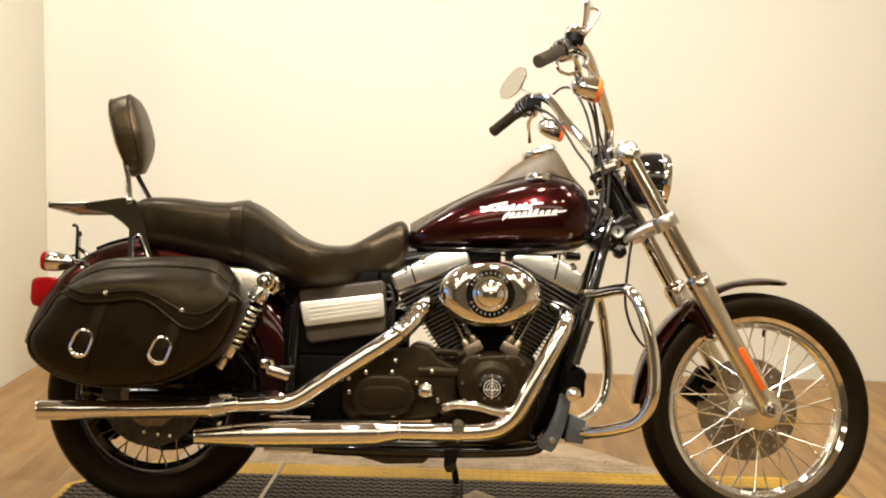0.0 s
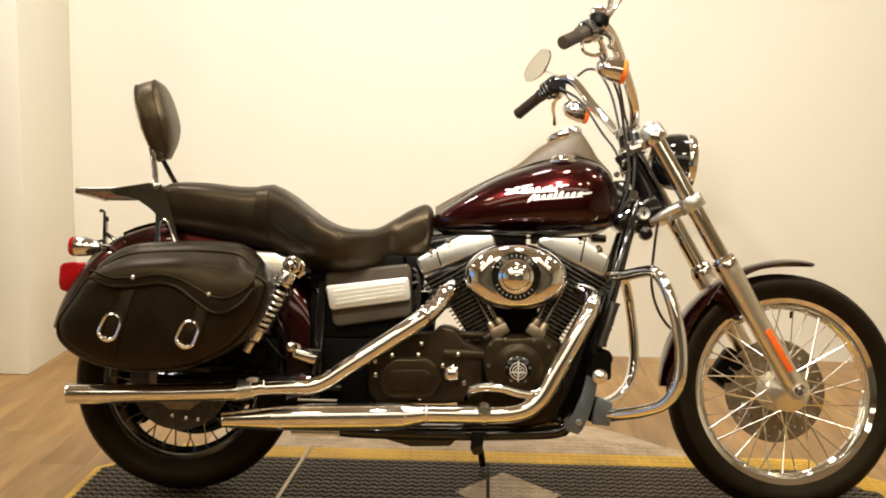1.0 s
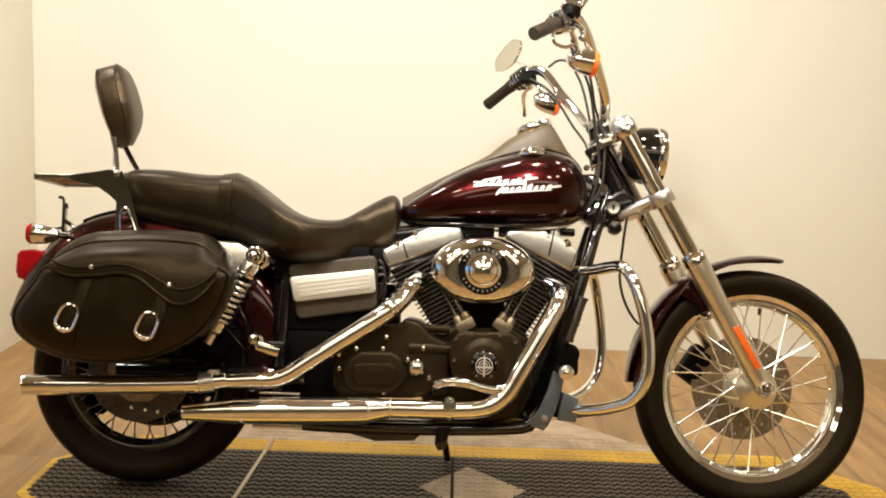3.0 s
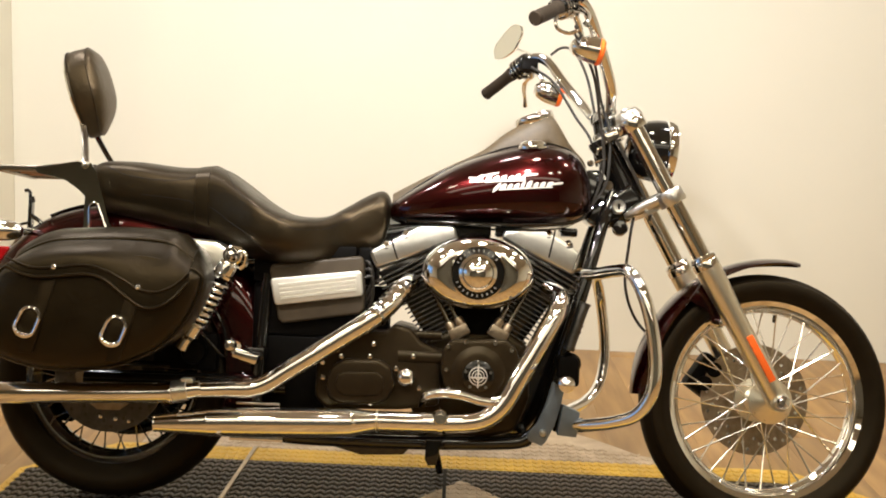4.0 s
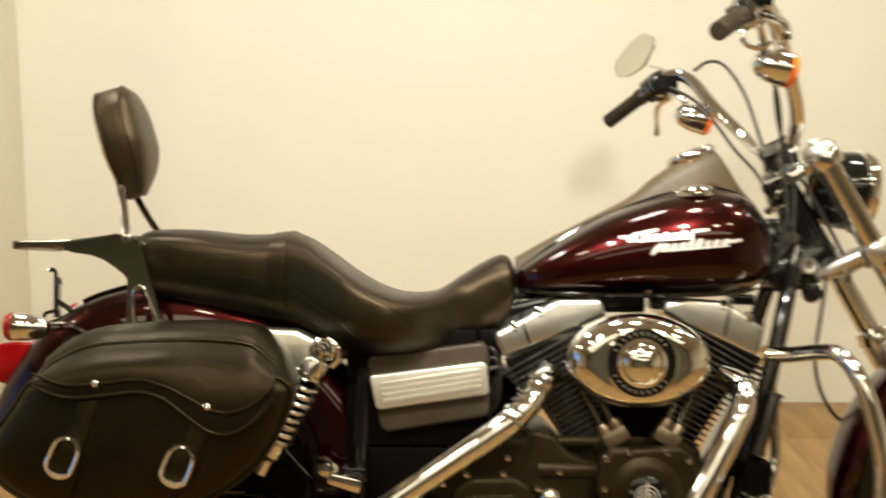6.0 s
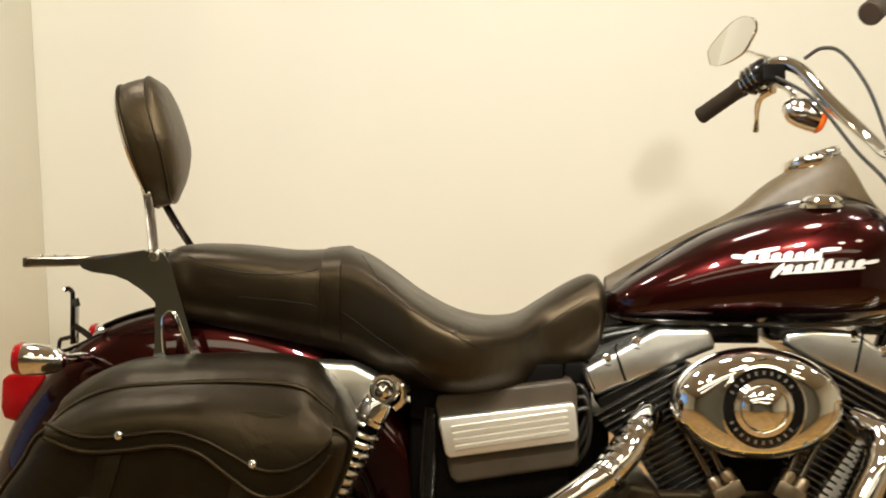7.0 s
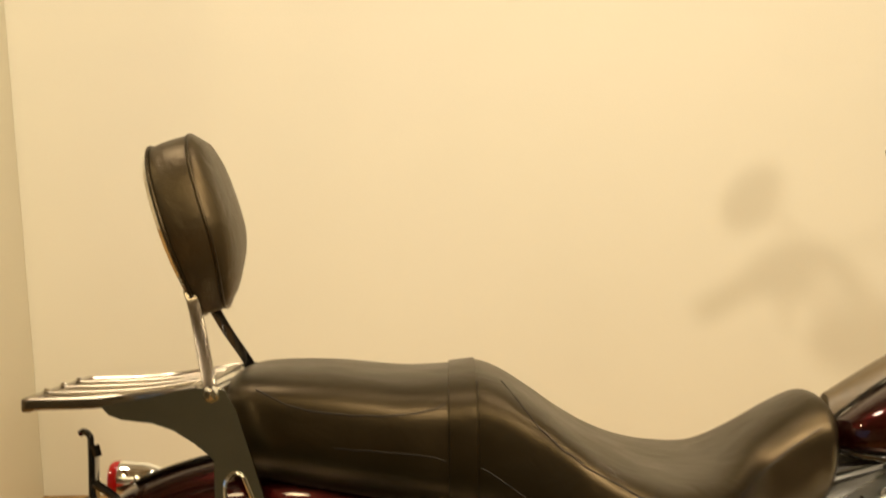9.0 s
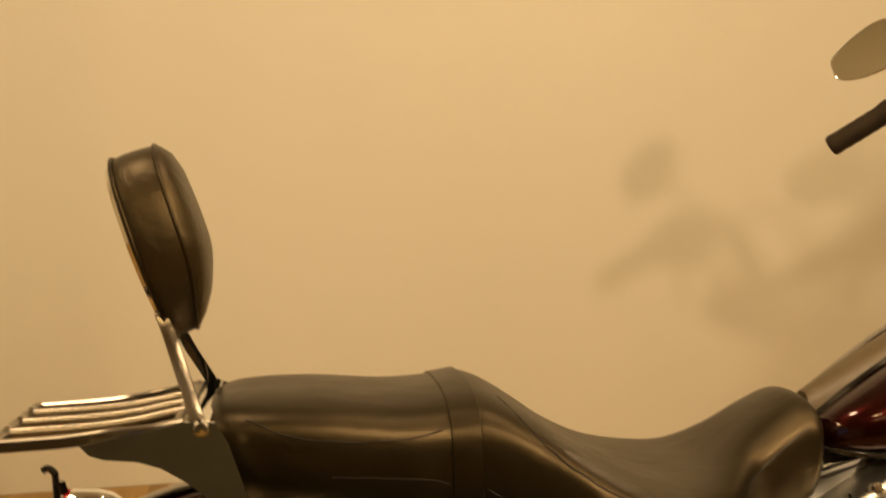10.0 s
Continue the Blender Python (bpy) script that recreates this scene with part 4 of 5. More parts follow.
def flat_bar(points, wide, high, along="y"):
    """A flat bar along a smooth line, wide across and high."""
    c_ = min(wide, high) * 0.45
    offs_ = [(-wide, -high + c_), (-wide + c_, -high), (wide - c_, -high), (wide, -high + c_), (wide, high - c_), (wide - c_, high), (-wide + c_, high), (-wide, high - c_)]
    return skin([[p + (Vector((0, a, c)) if along == "y" else Vector((a, c, 0))) for a, c in offs_] for p in spline(points, 4)])


rack_y = 0.158
for side in (-1, 1):
    y0, y1 = (rack_y - 0.004) * side, (rack_y + 0.004) * side
    outer = [(-0.776, 0.893), (-0.738, 0.890), (-0.724, 0.866), (-0.704, 0.802), (-0.685, 0.738), (-0.672, 0.718), (-0.658, 0.700), (-0.636, 0.691), (-0.602, 0.696), (-0.602, 0.688), (-0.640, 0.682), (-0.756, 0.682), (-0.751, 0.73), (-0.751, 0.803),
             (-0.760, 0.812), (-0.776, 0.825), (-0.801, 0.841), (-0.826, 0.850), (-0.864, 0.855), (-0.880, 0.861), (-0.890, 0.872), (-0.83, 0.882)]
    hole = [(-0.730, 0.703), (-0.738, 0.766), (-0.734, 0.781), (-0.725, 0.788), (-0.716, 0.783), (-0.711, 0.772), (-0.686, 0.708), (-0.690, 0.702)]
    outer, hole = ([(0.21 + (x - 0.21) * 0.988, 0.567 + (z - 0.567) * 0.988) for x, z in loop] for loop in (outer, hole))
    bm = pierced(outer, hole, y0, y1)
    sp = part("sissy_bar_plate", bm, PLATE_CHROME, bike, "chrome sissy bar side plate")
    part("hole_rim", tube([(x, y1, z) for x, z in hole], 0.0028, 8, 3, True), CHROME, sp, "bright rim of the plate opening")
    up = flat_bar([(-0.744, 0.150 * side, 0.862), (-0.747, 0.146 * side, 0.888), (-0.767, 0.092 * side, 0.938), (-0.783, 0.056 * side, 0.980), (-0.792, 0.046 * side, 1.004)], 0.0085, 0.003, "x")
    # The far upright is chrome too; black stands for its dark reflection.
    part("upright", up, RACK_CHROME if side < 0 else GLOSS_BLACK, sp, "chrome backrest upright" if side < 0 else "chrome backrest upright, coloured black for its dark reflection")
    part("bolt", lathe([(0.0001, 0.010), (0.007, 0.009), (0.010, 0.003), (0.010, -0.004)], Matrix.Translation((-0.742, y1, 0.881)) @ pose(0, 0, 0, 90 if side < 0 else -90, 0, 0), 14), CHROME, sp)
part("cross_bar", joined(block(-0.756, -0.732, -0.153, 0.153, 0.870, 0.888, 0.003)), CHROME, bike, "chrome cross bar")

RAIL = 0.127
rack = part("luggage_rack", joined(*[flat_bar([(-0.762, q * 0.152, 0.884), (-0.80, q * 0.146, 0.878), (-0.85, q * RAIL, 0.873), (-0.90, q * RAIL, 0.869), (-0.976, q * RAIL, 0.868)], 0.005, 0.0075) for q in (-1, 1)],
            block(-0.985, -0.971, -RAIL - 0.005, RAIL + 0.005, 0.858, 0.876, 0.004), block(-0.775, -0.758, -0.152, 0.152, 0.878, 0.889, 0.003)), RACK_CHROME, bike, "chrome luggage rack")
for y in (-0.066, 0.0, 0.066):
    run = [(-0.766, y, 0.886), (-0.83, y, 0.876), (-0.888, y, 0.872), (-0.975, y, 0.871)]
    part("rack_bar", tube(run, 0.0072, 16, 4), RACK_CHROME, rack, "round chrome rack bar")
    part("bar_stud", lathe([(0.0001, 0.005), (0.004, 0.004), (0.006, 0.0)], Matrix.Translation((-0.974, y, 0.877)), 10), CHROME, rack)
# pad: a cushion leaning back, with boxing and piped edges
padm = Matrix.Translation((-0.784, 0, 1.096)) @ Matrix.Rotation(radians(-16.5), 4, "Y")


def pad_ring(x, k, n=40):
    ring = []
    for j in range(n):
        a = 2 * math.pi * j / n
        ca, sa = math.cos(a), math.sin(a)
        wz = 0.113 if sa > 0 else 0.121
        wy = 0.099 * (1 - 0.10 * sa * sa) if sa > 0 else 0.099 - 0.050 * abs(sa) ** 1.2
        z = k * wz * math.copysign(abs(sa) ** 0.74, sa)
        thin = 1 - 0.42 * max(0.0, min(1.0, (-0.015 - z) / 0.105)) ** 1.7
        ring.append(Vector((-0.037 + (x + 0.037) * thin, k * wy * math.copysign(abs(ca) ** 0.66, ca), z)))
    return ring


prof = [(-0.030, 0.55), (-0.037, 0.84), (-0.036, 0.95), (-0.030, 0.99), (-0.015, 1.006), (0.005, 1.008), (0.020, 1.0), (0.029, 0.975), (0.038, 0.88), (0.044, 0.70), (0.047, 0.42), (0.048, 0.12)]
pad = part("backrest_pad", moved(skin([pad_ring(x, k) for x, k in prof]), padm), PAD_LEATHER, bike, "brown-black leather backrest pad")
for x in (-0.031, 0.023):
    part("piping", moved(tube(pad_ring(x, 1.0), 0.0024, 8, 1, True), padm), LEATHER, pad, "leather piping")
part("pad_back", moved(skin([pad_ring(-0.040, 0.55), pad_ring(-0.040, 0.93), pad_ring(-0.035, 0.97)]), padm), CHROME, pad, "chrome pad back")

# ---- saddlebag ----
bag_out = [(-0.818, 0.684), (-0.765, 0.706), (-0.70, 0.714), (-0.57, 0.720), (-0.475, 0.714), (-0.438, 0.692), (-0.400, 0.654), (-0.384, 0.606), (-0.395, 0.556), (-0.423, 0.496), (-0.472, 0.440), (-0.535, 0.402), (-0.61, 0.376), (-0.72, 0.364), (-0.82, 0.376), (-0.89, 0.400), (-0.942, 0.440), (-0.954, 0.485), (-0.935, 0.525), (-0.90, 0.575), (-0.865, 0.645)]
bag_loop = [Vector((p.x, 0, p.y)) for p in spline([(x, z, 0) for x, z in bag_out], 4, True)]
bag_c = Vector((-0.665, 0, 0.545))


def bag_ring(y, k, drop=0.0):
    """The bag's outline at y, its upper edge rolled down by drop."""
    return [Vector((bag_c.x + (p.x - bag_c.x) * k, y, bag_c.z + (p.z - bag_c.z) * k - drop * max(0.0, min(1.0, (p.z - 0.60) / 0.09)))) for p in bag_loop]


def outward(bm):
    """The bag stands well out from the frame, its face a little smaller than its back."""
    for v in bm.verts:
        y = v.co.y - 0.5 * max(0.0, -0.165 - v.co.y)
        k = (3.47 + y) / (3.47 + v.co.y)
        v.co = Vector((0.21 + (v.co.x - 0.21) * k, y, 0.567 + (v.co.z - 0.567) * k))
    return bm


bag = part("saddlebag", outward(skin([bag_ring(y, k, dz) for y, k, dz in ((-0.165, 0.90, 0), (-0.17, 0.97, 0), (-0.185, 1.0, 0), (-0.250, 1.0, 0), (-0.270, 1.0, 0.010), (-0.292, 1.0, 0.026), (-0.318, 0.99, 0.048), (-0.330, 0.965, 0.06), (-0.338, 0.90, 0.05), (-0.343, 0.75, 0.05), (-0.346, 0.45, 0.02), (-0.346, 0.1, 0))])), BAG_LEATHER, bike, "black leather saddlebag with two buckled straps")
part("piping", outward(tube(bag_ring(-0.322, 0.992, 0.055), 0.0045, 8, 1, True)), BAG_LEATHER, bag, "leather edge piping")
# flap: the upper part of the face down to a wavy edge
wave = spline([(-0.858, 0.612, 0), (-0.80, 0.592, 0), (-0.735, 0.594, 0), (-0.67, 0.602, 0), (-0.62, 0.592, 0), (-0.575, 0.560, 0), (-0.53, 0.530, 0), (-0.49, 0.528, 0), (-0.45, 0.552, 0), (-0.415, 0.592, 0)], 4)


def bag_top(x):
    """The bag's upper outline at x."""
    n = len(bag_loop)
    zs = [a.z + (b.z - a.z) * (x - a.x) / (b.x - a.x) for a, b in ((bag_loop[i], bag_loop[(i + 1) % n]) for i in range(n)) if min(a.x, b.x) <= x <= max(a.x, b.x) and abs(a.x - b.x) > 1e-6]
    return max(zs) if zs else 0.6


rows, crest = [], []
for p in wave:
    zt = max(bag_top(p.x) + 0.003, p.y + 0.012)
    col = []
    zf = max(p.y + 0.008, zt - 0.030)
    for f in np.linspace(0, 1, 8):
        col.append(Vector((p.x, -0.3525 + 0.045 * f ** 3.5, p.y + (zf - p.y) * f)))
    crest.append(Vector((p.x, -0.3080, zf)))
    k = zt - zf
    col += [Vector((p.x, y, zf + k * g)) for y, g in ((-0.302, 0.32), (-0.293, 0.62), (-0.281, 0.85), (-0.267, 0.97), (-0.250, 1.0))]
    back = [c + Vector((0, 0.007, -0.001)) for c in reversed(col)]
    rows.append(col + back)
flap = part("flap", outward(skin(rows)), BAG_LEATHER, bag, "leather lid flap with a wavy edge")
part("flap_piping", outward(tube([Vector((p.x, -0.3535, p.y)) for p in wave], 0.0042, 8, 1)), BAG_LEATHER, bag, "rolled flap edge")
part("lid_piping", outward(tube(crest, 0.0042, 8, 1)), BAG_LEATHER, bag, "piped lid edge")
part("flap_fold", outward(tube([Vector((p.x, -0.354, p.y + 0.022 + 0.018 * math.sin(max(0, min(1, (p.x + 0.62) / 0.2)) * math.pi))) for p in wave], 0.0028, 8, 1)), BAG_LEATHER, bag)
for bx, bz, tilt, cx, cz in ((-0.799, 0.481, 15, -0.742, 0.615), (-0.589, 0.467, 15, -0.536, 0.575)):
    strap = prism([(bx - 0.021, bz - 0.075), (bx + 0.012, bz - 0.075), (cx + 0.004, cz - 0.03), (cx - 0.032, cz - 0.03)], -0.3485, -0.3445, 0.001)
    st = part("strap", outward(strap), BAG_LEATHER, bag, "black leather strap")
    loop = [(0.020, 0, 0.026), (0.0, 0, 0.037), (-0.020, 0, 0.026), (-0.024, 0, 0.0), (-0.021, 0, -0.026), (0, 0, -0.036), (0.021, 0, -0.026), (0.024, 0, 0.0)]
    bm = joined(tube(loop, 0.0058, 10, 5, True), block(-0.017, 0.017, -0.005, 0.004, -0.037, -0.027, 0.003))
    part("buckle", outward(moved(bm, Matrix.Translation((bx, -0.3535, bz)) @ Matrix.Rotation(radians(22), 4, "Y"))), CHROME, bag, "chrome oval buckle")
    frame_at = Matrix.Translation((bx, -0.3535, bz)) @ Matrix.Rotation(radians(22), 4, "Y")
    part("tongue", outward(moved(block(-0.017, 0.017, -0.001, 0.006, -0.030, 0.030, 0.003), frame_at)), BAG_LEATHER, st, "leather strap tongue inside the buckle")
    for k in range(4):
        part("buckle_bead", outward(lathe([(0.0001, 0.0055), (0.0035, 0.0045), (0.005, 0.001), (0.0045, -0.003)], frame_at @ Matrix.Translation((-0.0145 + 0.0097 * k, -0.005, -0.027 - 0.003 * (1 if k in (1, 2) else 0))) @ SIDEWAYS, 10)), CHROME, bag)
    part("stud", outward(lathe([(0.0001, 0.006), (0.004, 0.005), (0.008, 0.002), (0.0085, 0.0)], Matrix.Translation((cx, -0.3525, cz)) @ SIDEWAYS, 16)), CHROME, bag, "small chrome stud")
part("bag_bracket", joined(tube([(-0.88, -0.14, 0.372), (-0.5, -0.14, 0.372)], 0.008, 8, 2), *[block(x, x + w, -0.165, -0.15, 0.352, 0.368, 0.003) for x, w in ((-0.79, 0.022), (-0.765, 0.008), (-0.745, 0.005), (-0.70, 0.006))]), GLOSS_BLACK, bag)

# ---- shock absorbers ----
for side in (-1, 1):
    top, bot = Vector((-0.337, 0.205 * side, 0.662)), Vector((-0.457, 0.205 * side, 0.429))
    d = (bot - top)
    L = d.length
    u = d / L
    m = aim(top, u)
    sh = part("shock_absorber", joined(lathe([(0.0001, 0.02), (0.024, 0.02), (0.027, 0.03), (0.027, 0.052), (0.031, 0.055), (0.031, 0.062), (0.0001, 0.064), (0.0001, L - 0.06), (0.026, L - 0.058), (0.026, L - 0.03), (0.018, L - 0.02), (0.018, L + 0.01), (0.0001, L + 0.012)], m, 24),
              lathe([(0.0001, -0.024), (0.021, -0.024), (0.025, -0.02), (0.025, 0.02), (0.021, 0.024), (0.0001, 0.024)], Matrix.Translation(top) @ SIDEWAYS, 24)), CHROME, bike, "chrome rear shock absorber")
    part("damper", lathe([(0.017, 0.062), (0.017, L - 0.05)], m, 16), MATT_BLACK, sh, "black damper body")
    turns = 8
    part("coil_spring", tube([m @ Vector((0.0275 * math.cos(2 * math.pi * turns * i / 160), 0.0275 * math.sin(2 * math.pi * turns * i / 160), 0.066 + (L - 0.128) * i / 160)) for i in range(161)], 0.0056, 8, 1), SPRING, sh, "bright coil spring")
    part("bolt_head", joined(lathe([(0.0001, 0.020), (0.010, 0.018), (0.0155, 0.010), (0.0165, 0.0)], Matrix.Translation(top + Vector((0, 0.024 * side, 0))) @ pose(0, 0, 0, 90 if side < 0 else -90, 0, 0), 20), tube([top + Vector((0.010, 0, 0.022)), top + Vector((0.030, 0, 0.004)), top + Vector((0.030, 0, -0.020)), top + Vector((0.016, 0, -0.034))], 0.006, 8, 4)), CHROME, sh, "domed chrome bolt with a hook")

# ---- engine ----
part("crankcase", prism([(0.15, 0.46), (0.215, 0.492), (0.375, 0.495), (0.425, 0.46), (0.435, 0.32), (0.40, 0.235), (0.33, 0.215), (0.15, 0.22), (0.12, 0.30)], -0.12, 0.16, 0.02, 3), CASE, bike, "charcoal engine crankcase")
camc = part("cam_cover", prism([(0.205, 0.448), (0.228, 0.474), (0.366, 0.478), (0.392, 0.455), (0.407, 0.40), (0.39, 0.355), (0.36, 0.333), (0.24, 0.331), (0.212, 0.352), (0.200, 0.40)], -0.225, -0.18, 0.010, 3), CASE, bike, "charcoal cam cover")
part("cover_boss", lathe([(0.0001, 0.012), (0.046, 0.012), (0.052, 0.0105), (0.064, 0.003), (0.072, -0.002)], Matrix.Translation((0.296, -0.2245, 0.392)) @ SIDEWAYS, 40), CASE, camc, "raised round boss")
part("cover_badge", lathe([(0.0001, 0.006), (0.034, 0.006), (0.040, 0.003), (0.041, -0.004)], Matrix.Translation((0.296, -0.236, 0.385)) @ SIDEWAYS, 32), GLOSS_BLACK, camc, "round black badge")
part("badge_emblem", joined(*[lathe([(r, 0.0), (r, 0.0022), (r - 0.0022, 0.0026), (r - 0.0022, 0.0)], Matrix.Translation((0.296, -0.2418, 0.385)) @ SIDEWAYS, 28) for r in (0.0235, 0.016, 0.009)], block(0.294, 0.298, -0.2445, -0.2418, 0.356, 0.414, 0.0008), block(0.276, 0.316, -0.2445, -0.2418, 0.3795, 0.3835, 0.0008)), WHITE, camc, "pale round emblem")
for i in range(5):
    a = radians(90 + 72 * i)
    part("screw", lathe([(0.0001, 0.004), (0.004, 0.004), (0.005, 0.0)], Matrix.Translation((0.296 + 0.033 * math.cos(a), -0.2415, 0.385 + 0.033 * math.sin(a))) @ SIDEWAYS, 10), CHROME, camc)
for x, z in ((0.218, 0.455), (0.262, 0.468), (0.336, 0.468), (0.378, 0.452), (0.215, 0.397), (0.222, 0.350), (0.388, 0.372)):
    part("screw", lathe([(0.0001, 0.006), (0.005, 0.0055), (0.0062, 0.003), (0.0062, -0.004)], Matrix.Translation((x, -0.2255, z)) @ SIDEWAYS, 12), CHROME, camc)
trans = part("gearbox", prism([(-0.120, 0.40), (-0.085, 0.455), (-0.04, 0.480), (0.06, 0.485), (0.075, 0.505), (0.12, 0.495), (0.15, 0.46), (0.20, 0.44), (0.20, 0.30), (0.10, 0.285), (-0.09, 0.280), (-0.12, 0.31)], -0.175, 0.14, 0.014, 3), CASE, bike, "charcoal gearbox case")
part("side_cover", prism([(-0.090, 0.352), (-0.078, 0.392), (-0.045, 0.412), (0.045, 0.414), (0.074, 0.395), (0.085, 0.352), (0.070, 0.312), (0.04, 0.298), (-0.055, 0.296), (-0.082, 0.312)], -0.205, -0.17, 0.012, 3), CASE, trans, "raised gearbox cover")
part("cover_panel", prism([(-0.066, 0.350), (-0.058, 0.374), (-0.038, 0.380), (0.040, 0.382), (0.056, 0.368), (0.058, 0.338), (0.045, 0.322), (-0.045, 0.320), (-0.062, 0.332)], -0.211, -0.20, 0.005, 3), CASE, trans)
part("link_case", joined(prism([(0.085, 0.44), (0.205, 0.445), (0.205, 0.40), (0.085, 0.40)], -0.17, 0.0, 0.012), tube([(0.09, -0.165, 0.423), (0.205, -0.165, 0.423)], 0.018, 14, 2), tube([(0.10, -0.15, 0.478), (0.20, -0.15, 0.478)], 0.012, 12, 2)), CASE, trans)
part("filler_cap", lathe([(0.0001, 0.018), (0.012, 0.018), (0.018, 0.014), (0.0225, 0.010), (0.0225, -0.012)], Matrix.Translation((0.113, -0.185, 0.370)) @ SIDEWAYS, 8), CHROME, trans, "chrome filler plug")
for x, z in ((0.028, 0.452), (0.02, 0.42), (-0.053, 0.418), (-0.098, 0.362), (0.088, 0.392), (0.078, 0.352), (0.13, 0.425), (0.026, 0.302), (0.148, 0.345), (-0.10, 0.40)):
    part("screw", lathe([(0.0001, 0.009), (0.006, 0.008), (0.0075, 0.004), (0.0075, -0.02)], Matrix.Translation((x, -0.192, z)) @ SIDEWAYS, 12), CHROME, trans)


def cylinder(name, base, lean):
    m = Matrix.Translation(base) @ Matrix.Rotation(radians(lean), 4, "Y")
    c = part(name, moved(prism([(-0.040, -0.02), (0.040, -0.02), (0.052, 0.145), (0.070, 0.150), (0.080, 0.228), (-0.080, 0.228), (-0.070, 0.150), (-0.052, 0.145)], -0.108, 0.05, 0.006), m), GLOSS_BLACK, bike, "black finned engine cylinder")
    edges = []
    for i in range(18):
        h = -0.004 + i * 0.0125
        head = i > 11
        half = (0.050 + 0.012 * i / 11) if not head else 0.078 + 0.0035 * (i - 12)
        y0, y1, th = (-0.128, 0.07, 0.0025) if head else (-0.118, 0.06, 0.0021)
        part("fin", moved(prism([(-half, h - th), (half, h - th), (half, h + th), (-half, h + th)], y0, y1, 0.0012, 1), m), FIN, c)
        edges.append(prism([(-half + 0.001, h - th * 0.32), (half - 0.001, h - th * 0.32), (half - 0.001, h + th * 0.32), (-half + 0.001, h + th * 0.32)], y0 - 0.0006, y0 + 0.002, 0))
    part("fin_edges", moved(joined(*edges), m), FIN_EDGE, c, "bright machined fin edges")
    return c


rear_cyl = cylinder("engine_cylinder", (0.205, 0, 0.475), -29)
front_cyl = cylinder("engine_cylinder", (0.372, 0, 0.483), 29)
for outline, knobs, cutx in (([(0.001, 0.690), (0.008, 0.668), (0.022, 0.643), (0.170, 0.704), (0.232, 0.730), (0.222, 0.764), (0.130, 0.762), (0.047, 0.716)], ((0.045, 0.706), (0.095, 0.736)), ((0.075, 0.672), (0.058, 0.722))),
                             ([(0.553, 0.706), (0.545, 0.664), (0.533, 0.648), (0.385, 0.716), (0.345, 0.738), (0.352, 0.760), (0.40, 0.766), (0.470, 0.762), (0.505, 0.738)], ((0.520, 0.728), (0.468, 0.752)), ((0.470, 0.692), (0.482, 0.752)))):
    rb = part("rocker_cover", prism(outline, -0.122, 0.08, 0.010, 3), SATIN, rear_cyl if outline[0][0] < 0.2 else front_cyl, "satin silver rocker cover")
    (ax_, az_), (bx_, bz_) = cutx
    part("cover_joint", tube([(ax_, -0.1225, az_), (bx_, -0.1225, bz_), (bx_ + 0.002, -0.11, bz_ + 0.012)], 0.0022, 6, 2), MATT_BLACK, rear_cyl if outline[0][0] < 0.2 else front_cyl)
    lip = sorted(((x, z) for x, z in outline), key=lambda q: q[1])[:3]
    lip = sorted(lip)
    part("cover_lip", tube([(x, -0.1228, z + 0.013) for x, z in (lip[0], ((lip[0][0] + lip[2][0]) / 2, (lip[0][1] + lip[2][1]) / 2), lip[2])], 0.0013, 6, 2), HOSE, rear_cyl if outline[0][0] < 0.2 else front_cyl)
    for kx, kz in knobs:
        part("bolt_well", lathe([(0.0001, 0.002), (0.012, 0.002), (0.014, -0.006)], aim((kx, -0.114, kz), (0, -0.75, 0.66)), 14), HOSE, rear_cyl if outline[0][0] < 0.2 else front_cyl)
        part("cover_bolt", lathe([(0.0001, 0.012), (0.007, 0.011), (0.009, 0.004), (0.009, -0.008)], aim((kx, -0.112, kz), (0, -0.75, 0.66)), 12), CHROME, rear_cyl if outline[0][0] < 0.2 else front_cyl)
for pts, cyl in (([(0.232, -0.155, 0.485), (0.150, -0.142, 0.635)], rear_cyl), ([(0.252, -0.155, 0.485), (0.185, -0.142, 0.64)], rear_cyl), ([(0.335, -0.155, 0.485), (0.398, -0.142, 0.64)], front_cyl), ([(0.355, -0.155, 0.485), (0.432, -0.142, 0.635)], front_cyl)):
    part("pushrod_tube", tube(pts, 0.0066, 12, 2), SHADED_CHROME, cyl, "chrome pushrod tube")
for x, lean, cyl in ((0.243, -29, rear_cyl), (0.345, 29, front_cyl)):
    part("lifter_block", moved(joined(block(-0.026, 0.026, -0.018, 0.018, -0.016, 0.014, 0.005), *[lathe([(0.012, 0), (0.0125, 0.016), (0.009, 0.022)], pose(dx, 0, 0.012), 14) for dx in (-0.013, 0.013)]), Matrix.Translation((x, -0.165, 0.492)) @ Matrix.Rotation(radians(lean), 4, "Y")), DISC_STEEL, cyl, "dull silver lifter block")
# Black filler, added to keep the gap under the seat nose dark.
part("seat_nose_filler", prism([(-0.06, 0.67), (0.0, 0.672), (0.06, 0.715), (0.21, 0.765), (0.21, 0.785), (0.05, 0.79), (-0.02, 0.745)], -0.05, 0.05, 0.006), GLOSS_BLACK, bike, "black filler closing the dark gap below the seat nose")
part("intake", joined(block(0.235, 0.34, -0.16, 0.04, 0.575, 0.70, 0.02), block(0.228, 0.352, -0.12, 0.05, 0.48, 0.60, 0.01)), MATT_BLACK, bike, "black intake behind the air cleaner")
